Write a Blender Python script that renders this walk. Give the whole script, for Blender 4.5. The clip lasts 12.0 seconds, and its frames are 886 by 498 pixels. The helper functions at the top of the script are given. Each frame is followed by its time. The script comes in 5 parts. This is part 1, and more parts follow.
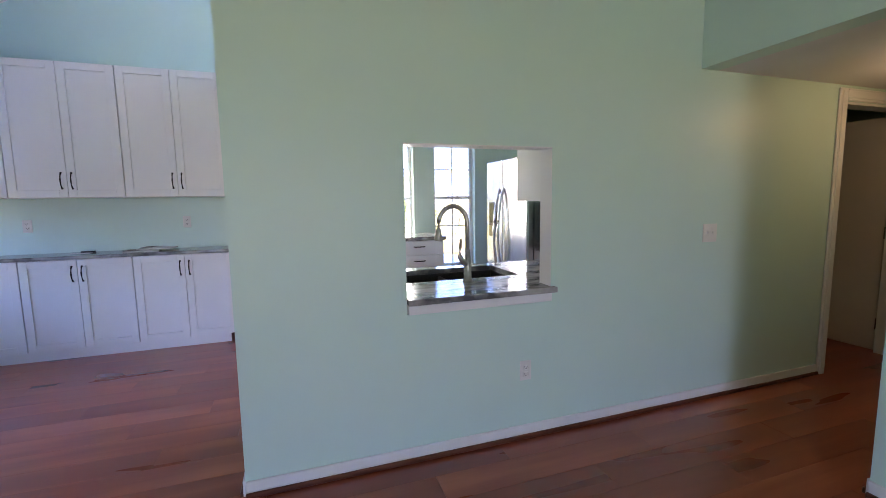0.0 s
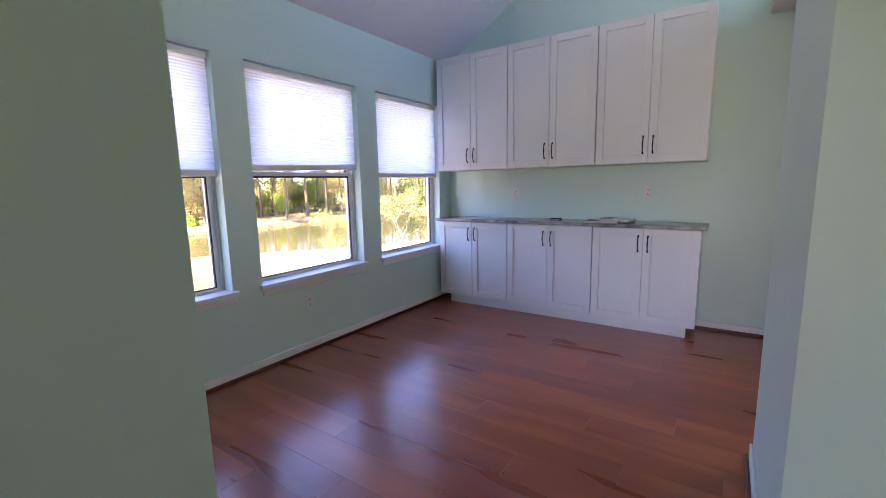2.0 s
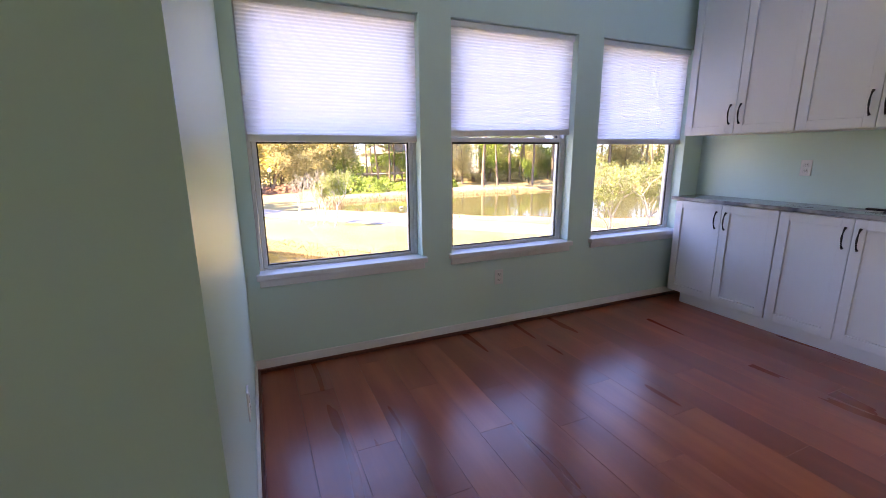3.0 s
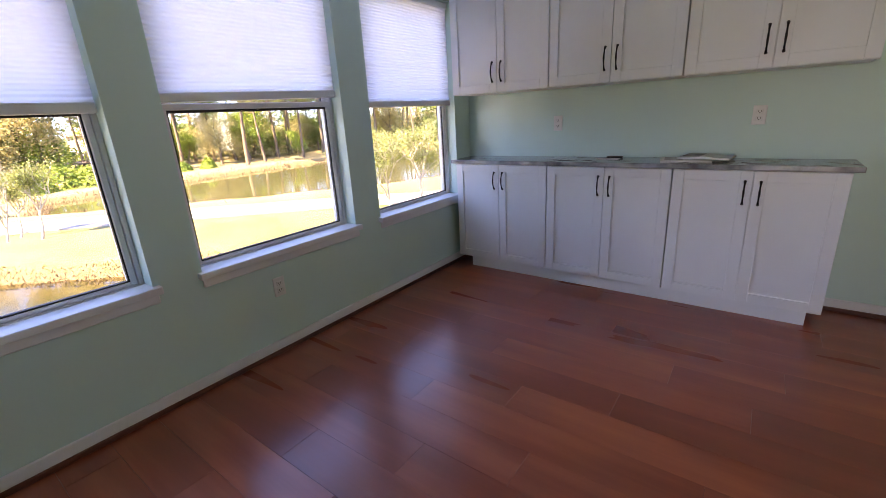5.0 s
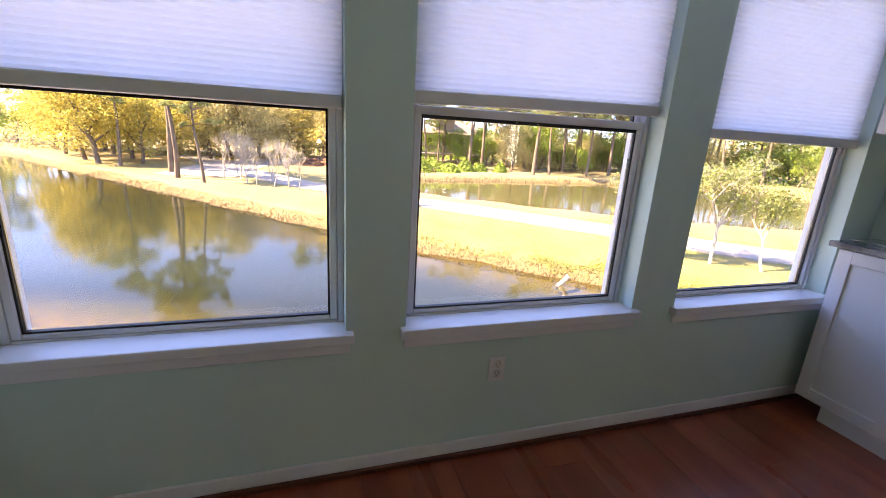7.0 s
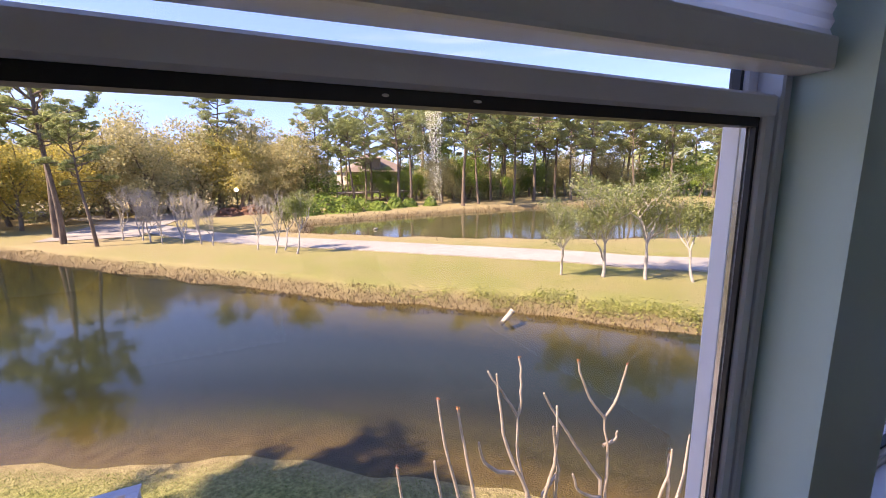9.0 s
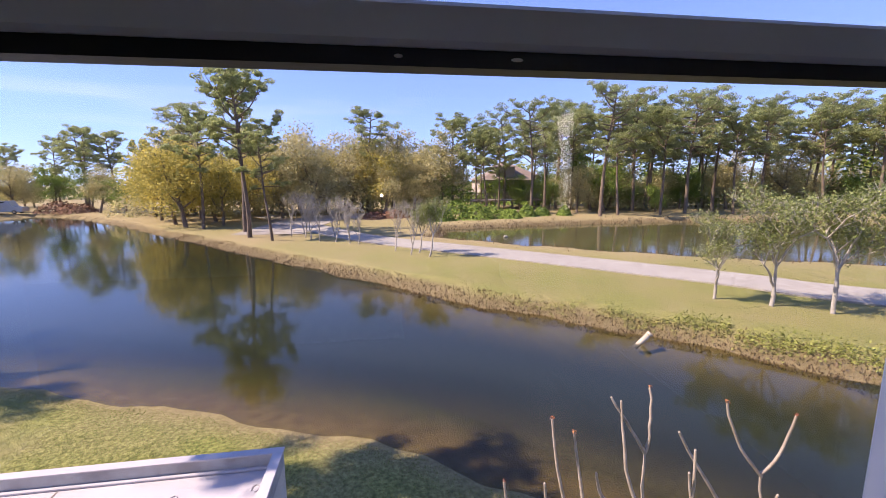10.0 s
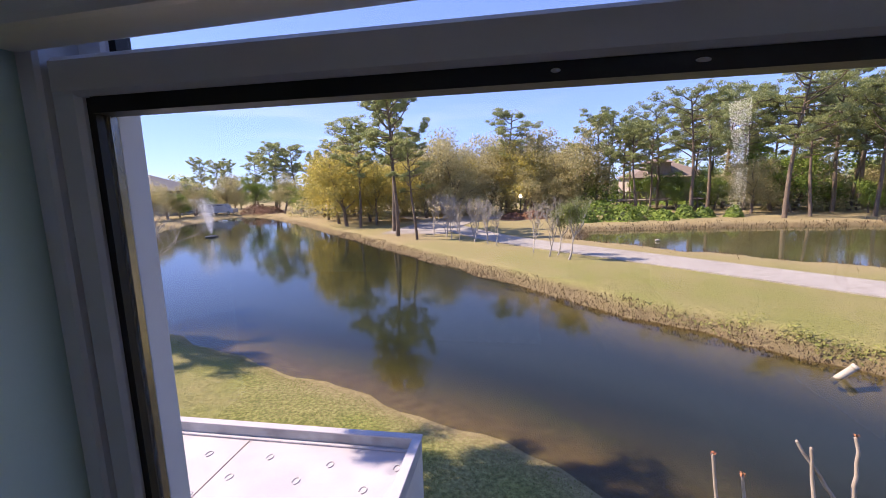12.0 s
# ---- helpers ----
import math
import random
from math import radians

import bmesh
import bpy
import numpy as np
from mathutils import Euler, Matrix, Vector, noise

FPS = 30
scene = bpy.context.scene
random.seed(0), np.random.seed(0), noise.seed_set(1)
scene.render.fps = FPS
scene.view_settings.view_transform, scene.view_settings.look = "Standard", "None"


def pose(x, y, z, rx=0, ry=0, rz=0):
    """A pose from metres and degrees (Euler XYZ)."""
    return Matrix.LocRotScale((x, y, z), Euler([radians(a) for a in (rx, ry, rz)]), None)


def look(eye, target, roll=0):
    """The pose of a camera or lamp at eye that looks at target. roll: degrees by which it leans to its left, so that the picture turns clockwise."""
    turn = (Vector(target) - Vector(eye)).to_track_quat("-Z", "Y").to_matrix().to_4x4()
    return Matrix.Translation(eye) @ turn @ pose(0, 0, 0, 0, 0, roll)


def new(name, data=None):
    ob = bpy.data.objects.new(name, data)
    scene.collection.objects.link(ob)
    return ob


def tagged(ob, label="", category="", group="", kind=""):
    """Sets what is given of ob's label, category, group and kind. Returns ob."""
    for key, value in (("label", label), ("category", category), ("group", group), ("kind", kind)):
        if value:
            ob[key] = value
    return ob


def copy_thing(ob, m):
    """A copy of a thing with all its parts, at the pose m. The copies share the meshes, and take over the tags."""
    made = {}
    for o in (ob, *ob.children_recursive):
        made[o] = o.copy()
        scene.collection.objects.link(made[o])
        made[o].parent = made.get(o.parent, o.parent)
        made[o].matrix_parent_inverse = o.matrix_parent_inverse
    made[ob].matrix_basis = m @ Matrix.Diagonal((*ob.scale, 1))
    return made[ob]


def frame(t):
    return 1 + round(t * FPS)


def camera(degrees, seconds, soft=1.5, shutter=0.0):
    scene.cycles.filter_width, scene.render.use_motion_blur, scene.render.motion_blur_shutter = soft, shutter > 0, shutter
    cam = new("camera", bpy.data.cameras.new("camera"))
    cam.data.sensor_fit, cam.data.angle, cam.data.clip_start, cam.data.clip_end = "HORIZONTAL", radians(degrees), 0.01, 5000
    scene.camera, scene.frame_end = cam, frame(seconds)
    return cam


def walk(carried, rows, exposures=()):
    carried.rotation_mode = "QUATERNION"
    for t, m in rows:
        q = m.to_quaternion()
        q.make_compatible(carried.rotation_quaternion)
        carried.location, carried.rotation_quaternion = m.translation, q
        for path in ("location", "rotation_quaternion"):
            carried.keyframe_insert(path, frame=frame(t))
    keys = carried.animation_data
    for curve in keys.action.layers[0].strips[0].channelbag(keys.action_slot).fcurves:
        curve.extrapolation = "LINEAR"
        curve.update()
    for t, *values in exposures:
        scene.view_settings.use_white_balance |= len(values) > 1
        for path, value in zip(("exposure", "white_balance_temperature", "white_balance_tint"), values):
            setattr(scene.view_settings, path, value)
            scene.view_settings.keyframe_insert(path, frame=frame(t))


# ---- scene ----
cam = camera(92.5, 12.0, soft=0.8)
PATH = [
    (0, (0.699, -0.11, 1.381), (1.338, 1.772, 1.156), -0.9),
    (0.5, (0.683, -0.098, 1.378), (1.24, 1.808, 1.139), -1.0),
    (1, (0.542, 0.023, 1.354), (0.676, 2.002, 1.099), -1.8),
    (1.5, (0.295, 0.286, 1.358), (-0.12, 2.223, 1.084), -1.9),
    (2, (0.226, 0.597, 1.326), (-0.878, 2.237, 1.021), -1.2),
    (2.5, (0.187, 0.846, 1.32), (-1.441, 1.946, 0.946), -0.6),
    (2.7, (0.173, 0.947, 1.322), (-1.569, 1.851, 0.938), -1.1),
    (4.3, (-0.097, 1.484, 1.358), (-1.92, 2.136, 0.855), 0.2),
    (4.5, (-0.179, 1.484, 1.353), (-1.873, 2.41, 0.832), -1.4),
    (5, (-0.334, 1.477, 1.315), (-1.489, 2.996, 0.715), -3.3),
    (5.5, (-0.447, 1.481, 1.332), (-1.548, 3.031, 0.71), -2.7),
    (6, (-0.581, 1.544, 1.389), (-2.029, 2.793, 0.802), 0.1),
    (6.5, (-0.77, 1.792, 1.36), (-2.534, 2.547, 0.794), 2.5),
    (7, (-1.089, 2.017, 1.345), (-2.926, 2.608, 0.821), 3.5),
    (7.2, (-1.249, 2.123, 1.37), (-3.088, 2.713, 0.851), 1.4),
    (8.8, (-2.202, 2.626, 1.35), (-3.968, 3.49, 0.984), -0.6),
    (9, (-2.273, 2.655, 1.338), (-4.037, 3.526, 0.977), -0.7),
    (9.5, (-2.299, 2.758, 1.31), (-4.148, 3.446, 0.984), -0.7),
    (10, (-2.301, 2.762, 1.311), (-4.254, 3.058, 0.993), -0.4),
    (10.5, (-2.351, 2.778, 1.326), (-4.322, 2.653, 1.01), -1.5),
    (11, (-2.317, 2.773, 1.32), (-4.234, 2.292, 1.018), -2.7),
    (11.5, (-2.313, 2.756, 1.322), (-4.203, 2.175, 1.022), -2.7),
    (12, (-2.325, 2.754, 1.329), (-4.272, 2.411, 1.026), -1.7),
]
# seconds, stops, kelvin, tint
EXPOSURE = [(0.0, 4.55, 7400, 25), (0.8, 4.5, 7400, 25), (1.4, 4.35, 8000, 27), (2.0, 4.35, 8300, 28), (2.6, 4.2, 8700, 28), (4.5, 4.0, 9600, 25), (5.5, 4.0, 9600, 25), (6.5, 3.85, 9800, 25), (7.2, 3.6, 9600, 26),
            (8.8, 2.5, 8200, 28), (9.6, 2.05, 7500, 28), (10.5, 1.78, 7200, 27), (11.2, 1.88, 7200, 27), (12.0, 1.88, 7200, 27)]
walk(cam, [(t, look(eye, target, roll)) for t, eye, target, roll in PATH], EXPOSURE)
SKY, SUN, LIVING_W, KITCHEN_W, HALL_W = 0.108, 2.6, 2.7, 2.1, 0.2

# ---- world, sun, lights ----
SUN_TO = Vector((-0.03, -1.0, 1.05)).normalized()
world = bpy.data.worlds.new("sky")
scene.world = world
world.use_nodes = True
wn = world.node_tree.nodes
sky = wn.new("ShaderNodeTexSky")
sky.sky_type, sky.sun_disc = "NISHITA", False
sky.sun_elevation = math.asin(SUN_TO.z)
sky.sun_rotation = math.atan2(SUN_TO.x, SUN_TO.y)
sky.air_density, sky.dust_density, sky.ozone_density = 0.85, 0.0, 3.0
wn["Background"].inputs["Strength"].default_value = SKY
# thin streaks of high cloud
wl = world.node_tree.links.new
coord, stretch_map, wisp = wn.new("ShaderNodeTexCoord"), wn.new("ShaderNodeMapping"), wn.new("ShaderNodeTexNoise")
stretch_map.inputs["Scale"].default_value = (1.0, 1.0, 14.0)
wisp.inputs["Scale"].default_value, wisp.inputs["Detail"].default_value = 1.7, 5
wl(coord.outputs["Generated"], stretch_map.inputs["Vector"])
wl(stretch_map.outputs[0], wisp.inputs["Vector"])
veil = wn.new("ShaderNodeMapRange")
veil.inputs["From Min"].default_value, veil.inputs["From Max"].default_value, veil.inputs["To Min"].default_value, veil.inputs["To Max"].default_value = 0.58, 0.78, 0.0, 0.16
wl(wisp.outputs["Fac"], veil.inputs["Value"])
cloud = wn.new("ShaderNodeMix")
cloud.data_type = "RGBA"
wl(veil.outputs[0], cloud.inputs["Factor"])
clear_air = wn.new("ShaderNodeVectorMath")
clear_air.operation = "MULTIPLY"
clear_air.inputs[1].default_value = (0.6, 0.82, 1.5)
even_air = wn.new("ShaderNodeVectorMath")
even_air.operation = "POWER"
even_air.inputs[1].default_value = (0.6, 0.6, 0.6)
wl(sky.outputs[0], even_air.inputs[0])
wl(even_air.outputs[0], clear_air.inputs[0])
wl(clear_air.outputs[0], cloud.inputs["A"])
cloud.inputs["B"].default_value = (5.0, 5.1, 5.8, 1)
wl(cloud.outputs["Result"], wn["Background"].inputs["Color"])

sun_data = bpy.data.lights.new("sun", "SUN")
sun_data.energy, sun_data.angle, sun_data.color = SUN, radians(0.6), (1.0, 0.94, 0.84)
sun = new("sun", sun_data)
sun.matrix_world = look(SUN_TO * 60, (0, 0, 0))


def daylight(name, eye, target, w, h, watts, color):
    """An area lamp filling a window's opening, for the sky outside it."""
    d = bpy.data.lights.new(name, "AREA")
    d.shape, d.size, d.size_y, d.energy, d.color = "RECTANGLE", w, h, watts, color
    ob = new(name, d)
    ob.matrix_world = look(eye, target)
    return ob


# living lamp: unseen, added behind the walk to light the cabinets through the gap
daylight("unseen_living_opening_fill", (0.2, -5.9, 1.1), (0.2, 0, 1.2), 1.7, 1.9, LIVING_W, (0.9, 0.97, 1.0))
daylight("kitchen_window_daylight", (1.76, 5.04, 1.52), (1.2, 2.6, 1.1), 0.5, 1.1, KITCHEN_W, (1.0, 0.98, 0.93))
hall_data = bpy.data.lights.new("hall_lamp_light", "POINT")
hall_data.energy, hall_data.color, hall_data.shadow_soft_size = HALL_W, (1.0, 0.66, 0.36), 0.09
hall = new("hall_lamp_light", hall_data)
hall.location = (4.35, 1.25, 2.0)


# ---- materials ----
def nodes_of(name):
    m = bpy.data.materials.new(name)
    m.use_nodes = True
    return m, m.node_tree.nodes, m.node_tree.links.new, m.node_tree.nodes["Principled BSDF"]


def surface(name, c1, c2, scale=4.0, rough=0.5, bump=0.1, bscale=80.0, metal=0.0, big=0.5, big_amount=0.25,
            stretch=(1, 1, 1), island=0.0, piece=0.0, translucent=0.0, coat=0.0, rough_var=0.08, spec=0.5, depth=0.01):
    """Paint, wood, stone or leaf: two tones mixed by grain, large soft patches, relief and uneven gloss."""
    m, n, link, b = nodes_of(name)
    geo = n.new("ShaderNodeNewGeometry")
    mp = n.new("ShaderNodeMapping")
    mp.inputs["Scale"].default_value = stretch
    link(geo.outputs["Position"], mp.inputs["Vector"])
    fine = n.new("ShaderNodeTexNoise")
    fine.inputs["Scale"].default_value, fine.inputs["Detail"].default_value = scale, 6
    link(mp.outputs[0], fine.inputs["Vector"])
    large = n.new("ShaderNodeTexNoise")
    large.inputs["Scale"].default_value, large.inputs["Detail"].default_value = big, 3
    link(mp.outputs[0], large.inputs["Vector"])
    ramp = n.new("ShaderNodeValToRGB")
    ramp.color_ramp.elements[0].position, ramp.color_ramp.elements[1].position = 0.32, 0.68
    ramp.color_ramp.elements[0].color, ramp.color_ramp.elements[1].color = (*c1, 1), (*c2, 1)
    add = n.new("ShaderNodeMath")
    add.operation = "MULTIPLY_ADD"
    link(large.outputs["Fac"], add.inputs[0])
    add.inputs[1].default_value = big_amount * 2
    link(fine.outputs["Fac"], add.inputs[2])
    off = n.new("ShaderNodeMath")
    off.operation = "SUBTRACT"
    link(add.outputs[0], off.inputs[0])
    off.inputs[1].default_value = big_amount
    last = off
    for amount, kind in ((island, "island"), (piece, "piece")):
        if amount:
            src = geo.outputs["Random Per Island"] if kind == "island" else n.new("ShaderNodeObjectInfo").outputs["Random"]
            k = n.new("ShaderNodeMath")
            k.operation = "MULTIPLY_ADD"
            link(src, k.inputs[0])
            k.inputs[1].default_value = amount
            link(last.outputs[0], k.inputs[2])
            k2 = n.new("ShaderNodeMath")
            k2.operation = "SUBTRACT"
            link(k.outputs[0], k2.inputs[0])
            k2.inputs[1].default_value = amount / 2
            last = k2
    link(last.outputs[0], ramp.inputs["Fac"])
    link(ramp.outputs["Color"], b.inputs["Base Color"])
    b.inputs["Metallic"].default_value = metal
    b.inputs["Specular IOR Level"].default_value = spec
    b.inputs["Coat Weight"].default_value = coat
    b.inputs["Coat Roughness"].default_value = 0.2
    rv = n.new("ShaderNodeMath")
    rv.operation = "MULTIPLY_ADD"
    link(large.outputs["Fac"], rv.inputs[0])
    rv.inputs[1].default_value, rv.inputs[2].default_value = rough_var * 2, max(0.02, rough - rough_var)
    link(rv.outputs[0], b.inputs["Roughness"])
    if bump:
        bn = n.new("ShaderNodeTexNoise")
        bn.inputs["Scale"].default_value, bn.inputs["Detail"].default_value = bscale, 4
        link(mp.outputs[0], bn.inputs["Vector"])
        bp = n.new("ShaderNodeBump")
        bp.inputs["Strength"].default_value, bp.inputs["Distance"].default_value = bump, depth
        link(bn.outputs["Fac"], bp.inputs["Height"])
        link(bp.outputs[0], b.inputs["Normal"])
    if translucent:
        tr = n.new("ShaderNodeBsdfTranslucent")
        link(ramp.outputs["Color"], tr.inputs["Color"])
        mix = n.new("ShaderNodeMixShader")
        mix.inputs[0].default_value = translucent
        link(b.outputs[0], mix.inputs[1])
        link(tr.outputs[0], mix.inputs[2])
        link(mix.outputs[0], n["Material Output"].inputs["Surface"])
    return m


def glass_pane(name, tint=(0.97, 0.99, 0.98)):
    """Clear pane: passes light straight, with gloss that grows towards grazing angles."""
    m, n, link, b = nodes_of(name)
    tr, gl = n.new("ShaderNodeBsdfTransparent"), n.new("ShaderNodeBsdfGlossy")
    tr.inputs["Color"].default_value = (*tint, 1)
    gl.inputs["Roughness"].default_value = 0.0
    lw = n.new("ShaderNodeLayerWeight")
    lw.inputs["Blend"].default_value = 0.5
    p = n.new("ShaderNodeMath")
    p.operation, p.inputs[1].default_value = "POWER", 5.0
    link(lw.outputs["Facing"], p.inputs[0])
    a = n.new("ShaderNodeMath")
    a.operation, a.inputs[1].default_value, a.inputs[2].default_value = "MULTIPLY_ADD", 0.9, 0.035
    link(p.outputs[0], a.inputs[0])
    mix = n.new("ShaderNodeMixShader")
    link(a.outputs[0], mix.inputs[0])
    link(tr.outputs[0], mix.inputs[1])
    link(gl.outputs[0], mix.inputs[2])
    link(mix.outputs[0], n["Material Output"].inputs["Surface"])
    return m


def water_material(name, body=(0.018, 0.022, 0.012)):
    """Turbid pond water: dark below, mirror-like with small ripples, a little clear at the surface."""
    m, n, link, b = nodes_of(name)
    b.inputs["Base Color"].default_value = (*body, 1)
    b.inputs["Roughness"].default_value = 0.07
    b.inputs["IOR"].default_value = 1.33
    geo = n.new("ShaderNodeNewGeometry")
    t1, t2 = n.new("ShaderNodeTexNoise"), n.new("ShaderNodeTexNoise")
    t1.inputs["Scale"].default_value, t1.inputs["Detail"].default_value = 1.6, 5
    t2.inputs["Scale"].default_value = 0.12
    link(geo.outputs["Position"], t1.inputs["Vector"])
    link(geo.outputs["Position"], t2.inputs["Vector"])
    mul = n.new("ShaderNodeMath")
    mul.operation = "MULTIPLY"
    link(t1.outputs["Fac"], mul.inputs[0])
    link(t2.outputs["Fac"], mul.inputs[1])
    bp = n.new("ShaderNodeBump")
    bp.inputs["Strength"].default_value, bp.inputs["Distance"].default_value = 0.22, 0.03
    link(mul.outputs[0], bp.inputs["Height"])
    link(bp.outputs[0], b.inputs["Normal"])
    shore = n.new("ShaderNodeAttribute")
    shore.attribute_name = "clearness"
    tr = n.new("ShaderNodeBsdfTransparent")
    tr.inputs["Color"].default_value = (0.75, 0.72, 0.6, 1)
    gl = n.new("ShaderNodeBsdfGlossy")
    gl.inputs["Roughness"].default_value = 0.06
    link(bp.outputs[0], gl.inputs["Normal"])
    fr = n.new("ShaderNodeFresnel")
    fr.inputs["IOR"].default_value = 1.33
    link(bp.outputs[0], fr.inputs["Normal"])
    clear = n.new("ShaderNodeMixShader")
    link(fr.outputs[0], clear.inputs[0])
    link(tr.outputs[0], clear.inputs[1])
    link(gl.outputs[0], clear.inputs[2])
    mix = n.new("ShaderNodeMixShader")
    link(shore.outputs["Fac"], mix.inputs[0])
    link(b.outputs[0], mix.inputs[1])
    link(clear.outputs[0], mix.inputs[2])
    link(mix.outputs[0], n["Material Output"].inputs["Surface"])
    return m


def ground_material(name):
    """Lawn, dry bank, sand and mud, mixed by the kind of soil stored on the sheet."""
    m, n, link, b = nodes_of(name)
    geo = n.new("ShaderNodeNewGeometry")

    def noise_at(scale, detail=6):
        t = n.new("ShaderNodeTexNoise")
        t.inputs["Scale"].default_value, t.inputs["Detail"].default_value = scale, detail
        link(geo.outputs["Position"], t.inputs["Vector"])
        return t.outputs["Fac"]

    def ramp(src, stops):
        r = n.new("ShaderNodeValToRGB")
        e = r.color_ramp.elements
        while len(e) < len(stops):
            e.new(0.5)
        for el, (p, c) in zip(e, stops):
            el.position, el.color = p, (*c, 1)
        link(src, r.inputs["Fac"])
        return r.outputs["Color"]

    def mixed(fac, a, c):
        x = n.new("ShaderNodeMix")
        x.data_type = "RGBA"
        link(fac, x.inputs["Factor"])
        link(a, x.inputs["A"])
        link(c, x.inputs["B"])
        return x.outputs["Result"]

    def attr(k):
        a = n.new("ShaderNodeAttribute")
        a.attribute_name = k
        return a.outputs["Fac"]

    grain, patch = noise_at(12.0, 12), noise_at(0.45, 8)
    green = ramp(grain, [(0.36, (0.1, 0.115, 0.026)), (0.64, (0.29, 0.285, 0.08))])
    dry = ramp(grain, [(0.3, (0.22, 0.165, 0.08)), (0.7, (0.4, 0.315, 0.17))])
    lawn = mixed(ramp(patch, [(0.38, (0, 0, 0)), (0.66, (0.5, 0.5, 0.5))]), green, dry)
    base = mixed(attr("dry"), lawn, dry)
    sand = ramp(noise_at(3.0), [(0.3, (0.2, 0.14, 0.07)), (0.7, (0.34, 0.25, 0.13))])
    mud = ramp(noise_at(2.0), [(0.3, (0.03, 0.025, 0.014)), (0.7, (0.07, 0.055, 0.03))])
    base = mixed(attr("sand"), base, sand)
    base = mixed(attr("mud"), base, mud)
    link(base, b.inputs["Base Color"])
    b.inputs["Roughness"].default_value = 0.9
    b.inputs["Specular IOR Level"].default_value = 0.15
    bp = n.new("ShaderNodeBump")
    bp.inputs["Strength"].default_value, bp.inputs["Distance"].default_value = 0.8, 0.06
    link(noise_at(26.0, 9), bp.inputs["Height"])
    link(bp.outputs[0], b.inputs["Normal"])
    return m


def plank_material(name):
    """Printed cherry laminate: long dark streaks in the grain, each plank with its own tone and figure, satin gloss."""
    m, n, link, b = nodes_of(name)
    geo, info = n.new("ShaderNodeNewGeometry"), n.new("ShaderNodeObjectInfo")

    def calc(op, x, y, z=None):
        k = n.new("ShaderNodeMath")
        k.operation = op
        for i, v in enumerate((x, y, z)):
            if v is None:
                continue
            if isinstance(v, (int, float)):
                k.inputs[i].default_value = v
            else:
                link(v, k.inputs[i])
        return k.outputs[0]

    shift = n.new("ShaderNodeCombineXYZ")
    link(calc("MULTIPLY", info.outputs["Random"], 37.0), shift.inputs[0])
    link(calc("MULTIPLY", info.outputs["Random"], 11.0), shift.inputs[2])
    moved = n.new("ShaderNodeVectorMath")
    link(geo.outputs["Position"], moved.inputs[0])
    link(shift.outputs[0], moved.inputs[1])

    def grain(scale, sx, sy, detail):
        mp, t = n.new("ShaderNodeMapping"), n.new("ShaderNodeTexNoise")
        mp.inputs["Scale"].default_value = (sx, sy, 1)
        link(moved.outputs[0], mp.inputs["Vector"])
        t.inputs["Scale"].default_value, t.inputs["Detail"].default_value, t.inputs["Distortion"].default_value = scale, detail, 0.15
        link(mp.outputs[0], t.inputs["Vector"])
        return t.outputs["Fac"]

    streak, fine, cloud_tone = grain(1.0, 0.9, 7.0, 1.5), grain(1.0, 4.0, 60.0, 3), grain(1.0, 0.6, 2.2, 3)
    tone = calc("MULTIPLY_ADD", streak, 0.55, calc("MULTIPLY_ADD", fine, 0.1, calc("MULTIPLY_ADD", cloud_tone, 0.5, calc("MULTIPLY_ADD", info.outputs["Random"], 0.12, -0.13))))
    ramp = n.new("ShaderNodeValToRGB")
    e = ramp.color_ramp.elements
    e.new(0.5)
    for el, (p, c) in zip(e, ((0.24, (0.17, 0.032, 0.014)), (0.5, (0.29, 0.055, 0.023)), (0.76, (0.5, 0.125, 0.055)))):
        el.position, el.color = p, (*c, 1)
    link(tone, ramp.inputs["Fac"])
    link(ramp.outputs["Color"], b.inputs["Base Color"])
    link(calc("MULTIPLY_ADD", streak, 0.1, 0.24), b.inputs["Roughness"])
    b.inputs["Coat Weight"].default_value, b.inputs["Coat Roughness"].default_value = 0.45, 0.2
    bp = n.new("ShaderNodeBump")
    bp.inputs["Strength"].default_value, bp.inputs["Distance"].default_value = 0.04, 0.001
    link(fine, bp.inputs["Height"])
    link(bp.outputs[0], b.inputs["Normal"])
    return m


PAINT = surface("mint_wall_paint", (0.54, 0.725, 0.655), (0.57, 0.75, 0.68), 1.5, 0.42, 0.06, 220, big=0.4, big_amount=0.2, depth=0.003)
CEILING = surface("ceiling_white", (0.72, 0.71, 0.72), (0.77, 0.76, 0.77), 2.0, 0.8, 0.25, 120, depth=0.004)
TRIM = surface("trim_white", (0.74, 0.74, 0.74), (0.8, 0.8, 0.8), 3.0, 0.35, 0.03, 90)
CABINET = surface("cabinet_white", (0.76, 0.76, 0.76), (0.81, 0.81, 0.8), 1.5, 0.33, 0.02, 60)
VINYL = surface("window_vinyl", (0.68, 0.68, 0.7), (0.74, 0.74, 0.75), 5.0, 0.38, 0.03, 90)
GASKET = surface("black_gasket", (0.006, 0.006, 0.007), (0.012, 0.012, 0.012), 30, 0.5, 0.05, 200)
FLOOR = plank_material("cherry_laminate")
SEAM = surface("dark_seam", (0.07, 0.02, 0.012), (0.09, 0.028, 0.016), 20, 0.6, 0)
SHOE = surface("cherry_shoe_molding", (0.09, 0.024, 0.014), (0.15, 0.045, 0.026), 6.0, 0.35, 0.05, 60, stretch=(1, 1, 6))
BRONZE = surface("dark_bronze", (0.012, 0.01, 0.009), (0.03, 0.025, 0.022), 30, 0.35, 0.05, 90, metal=0.6)
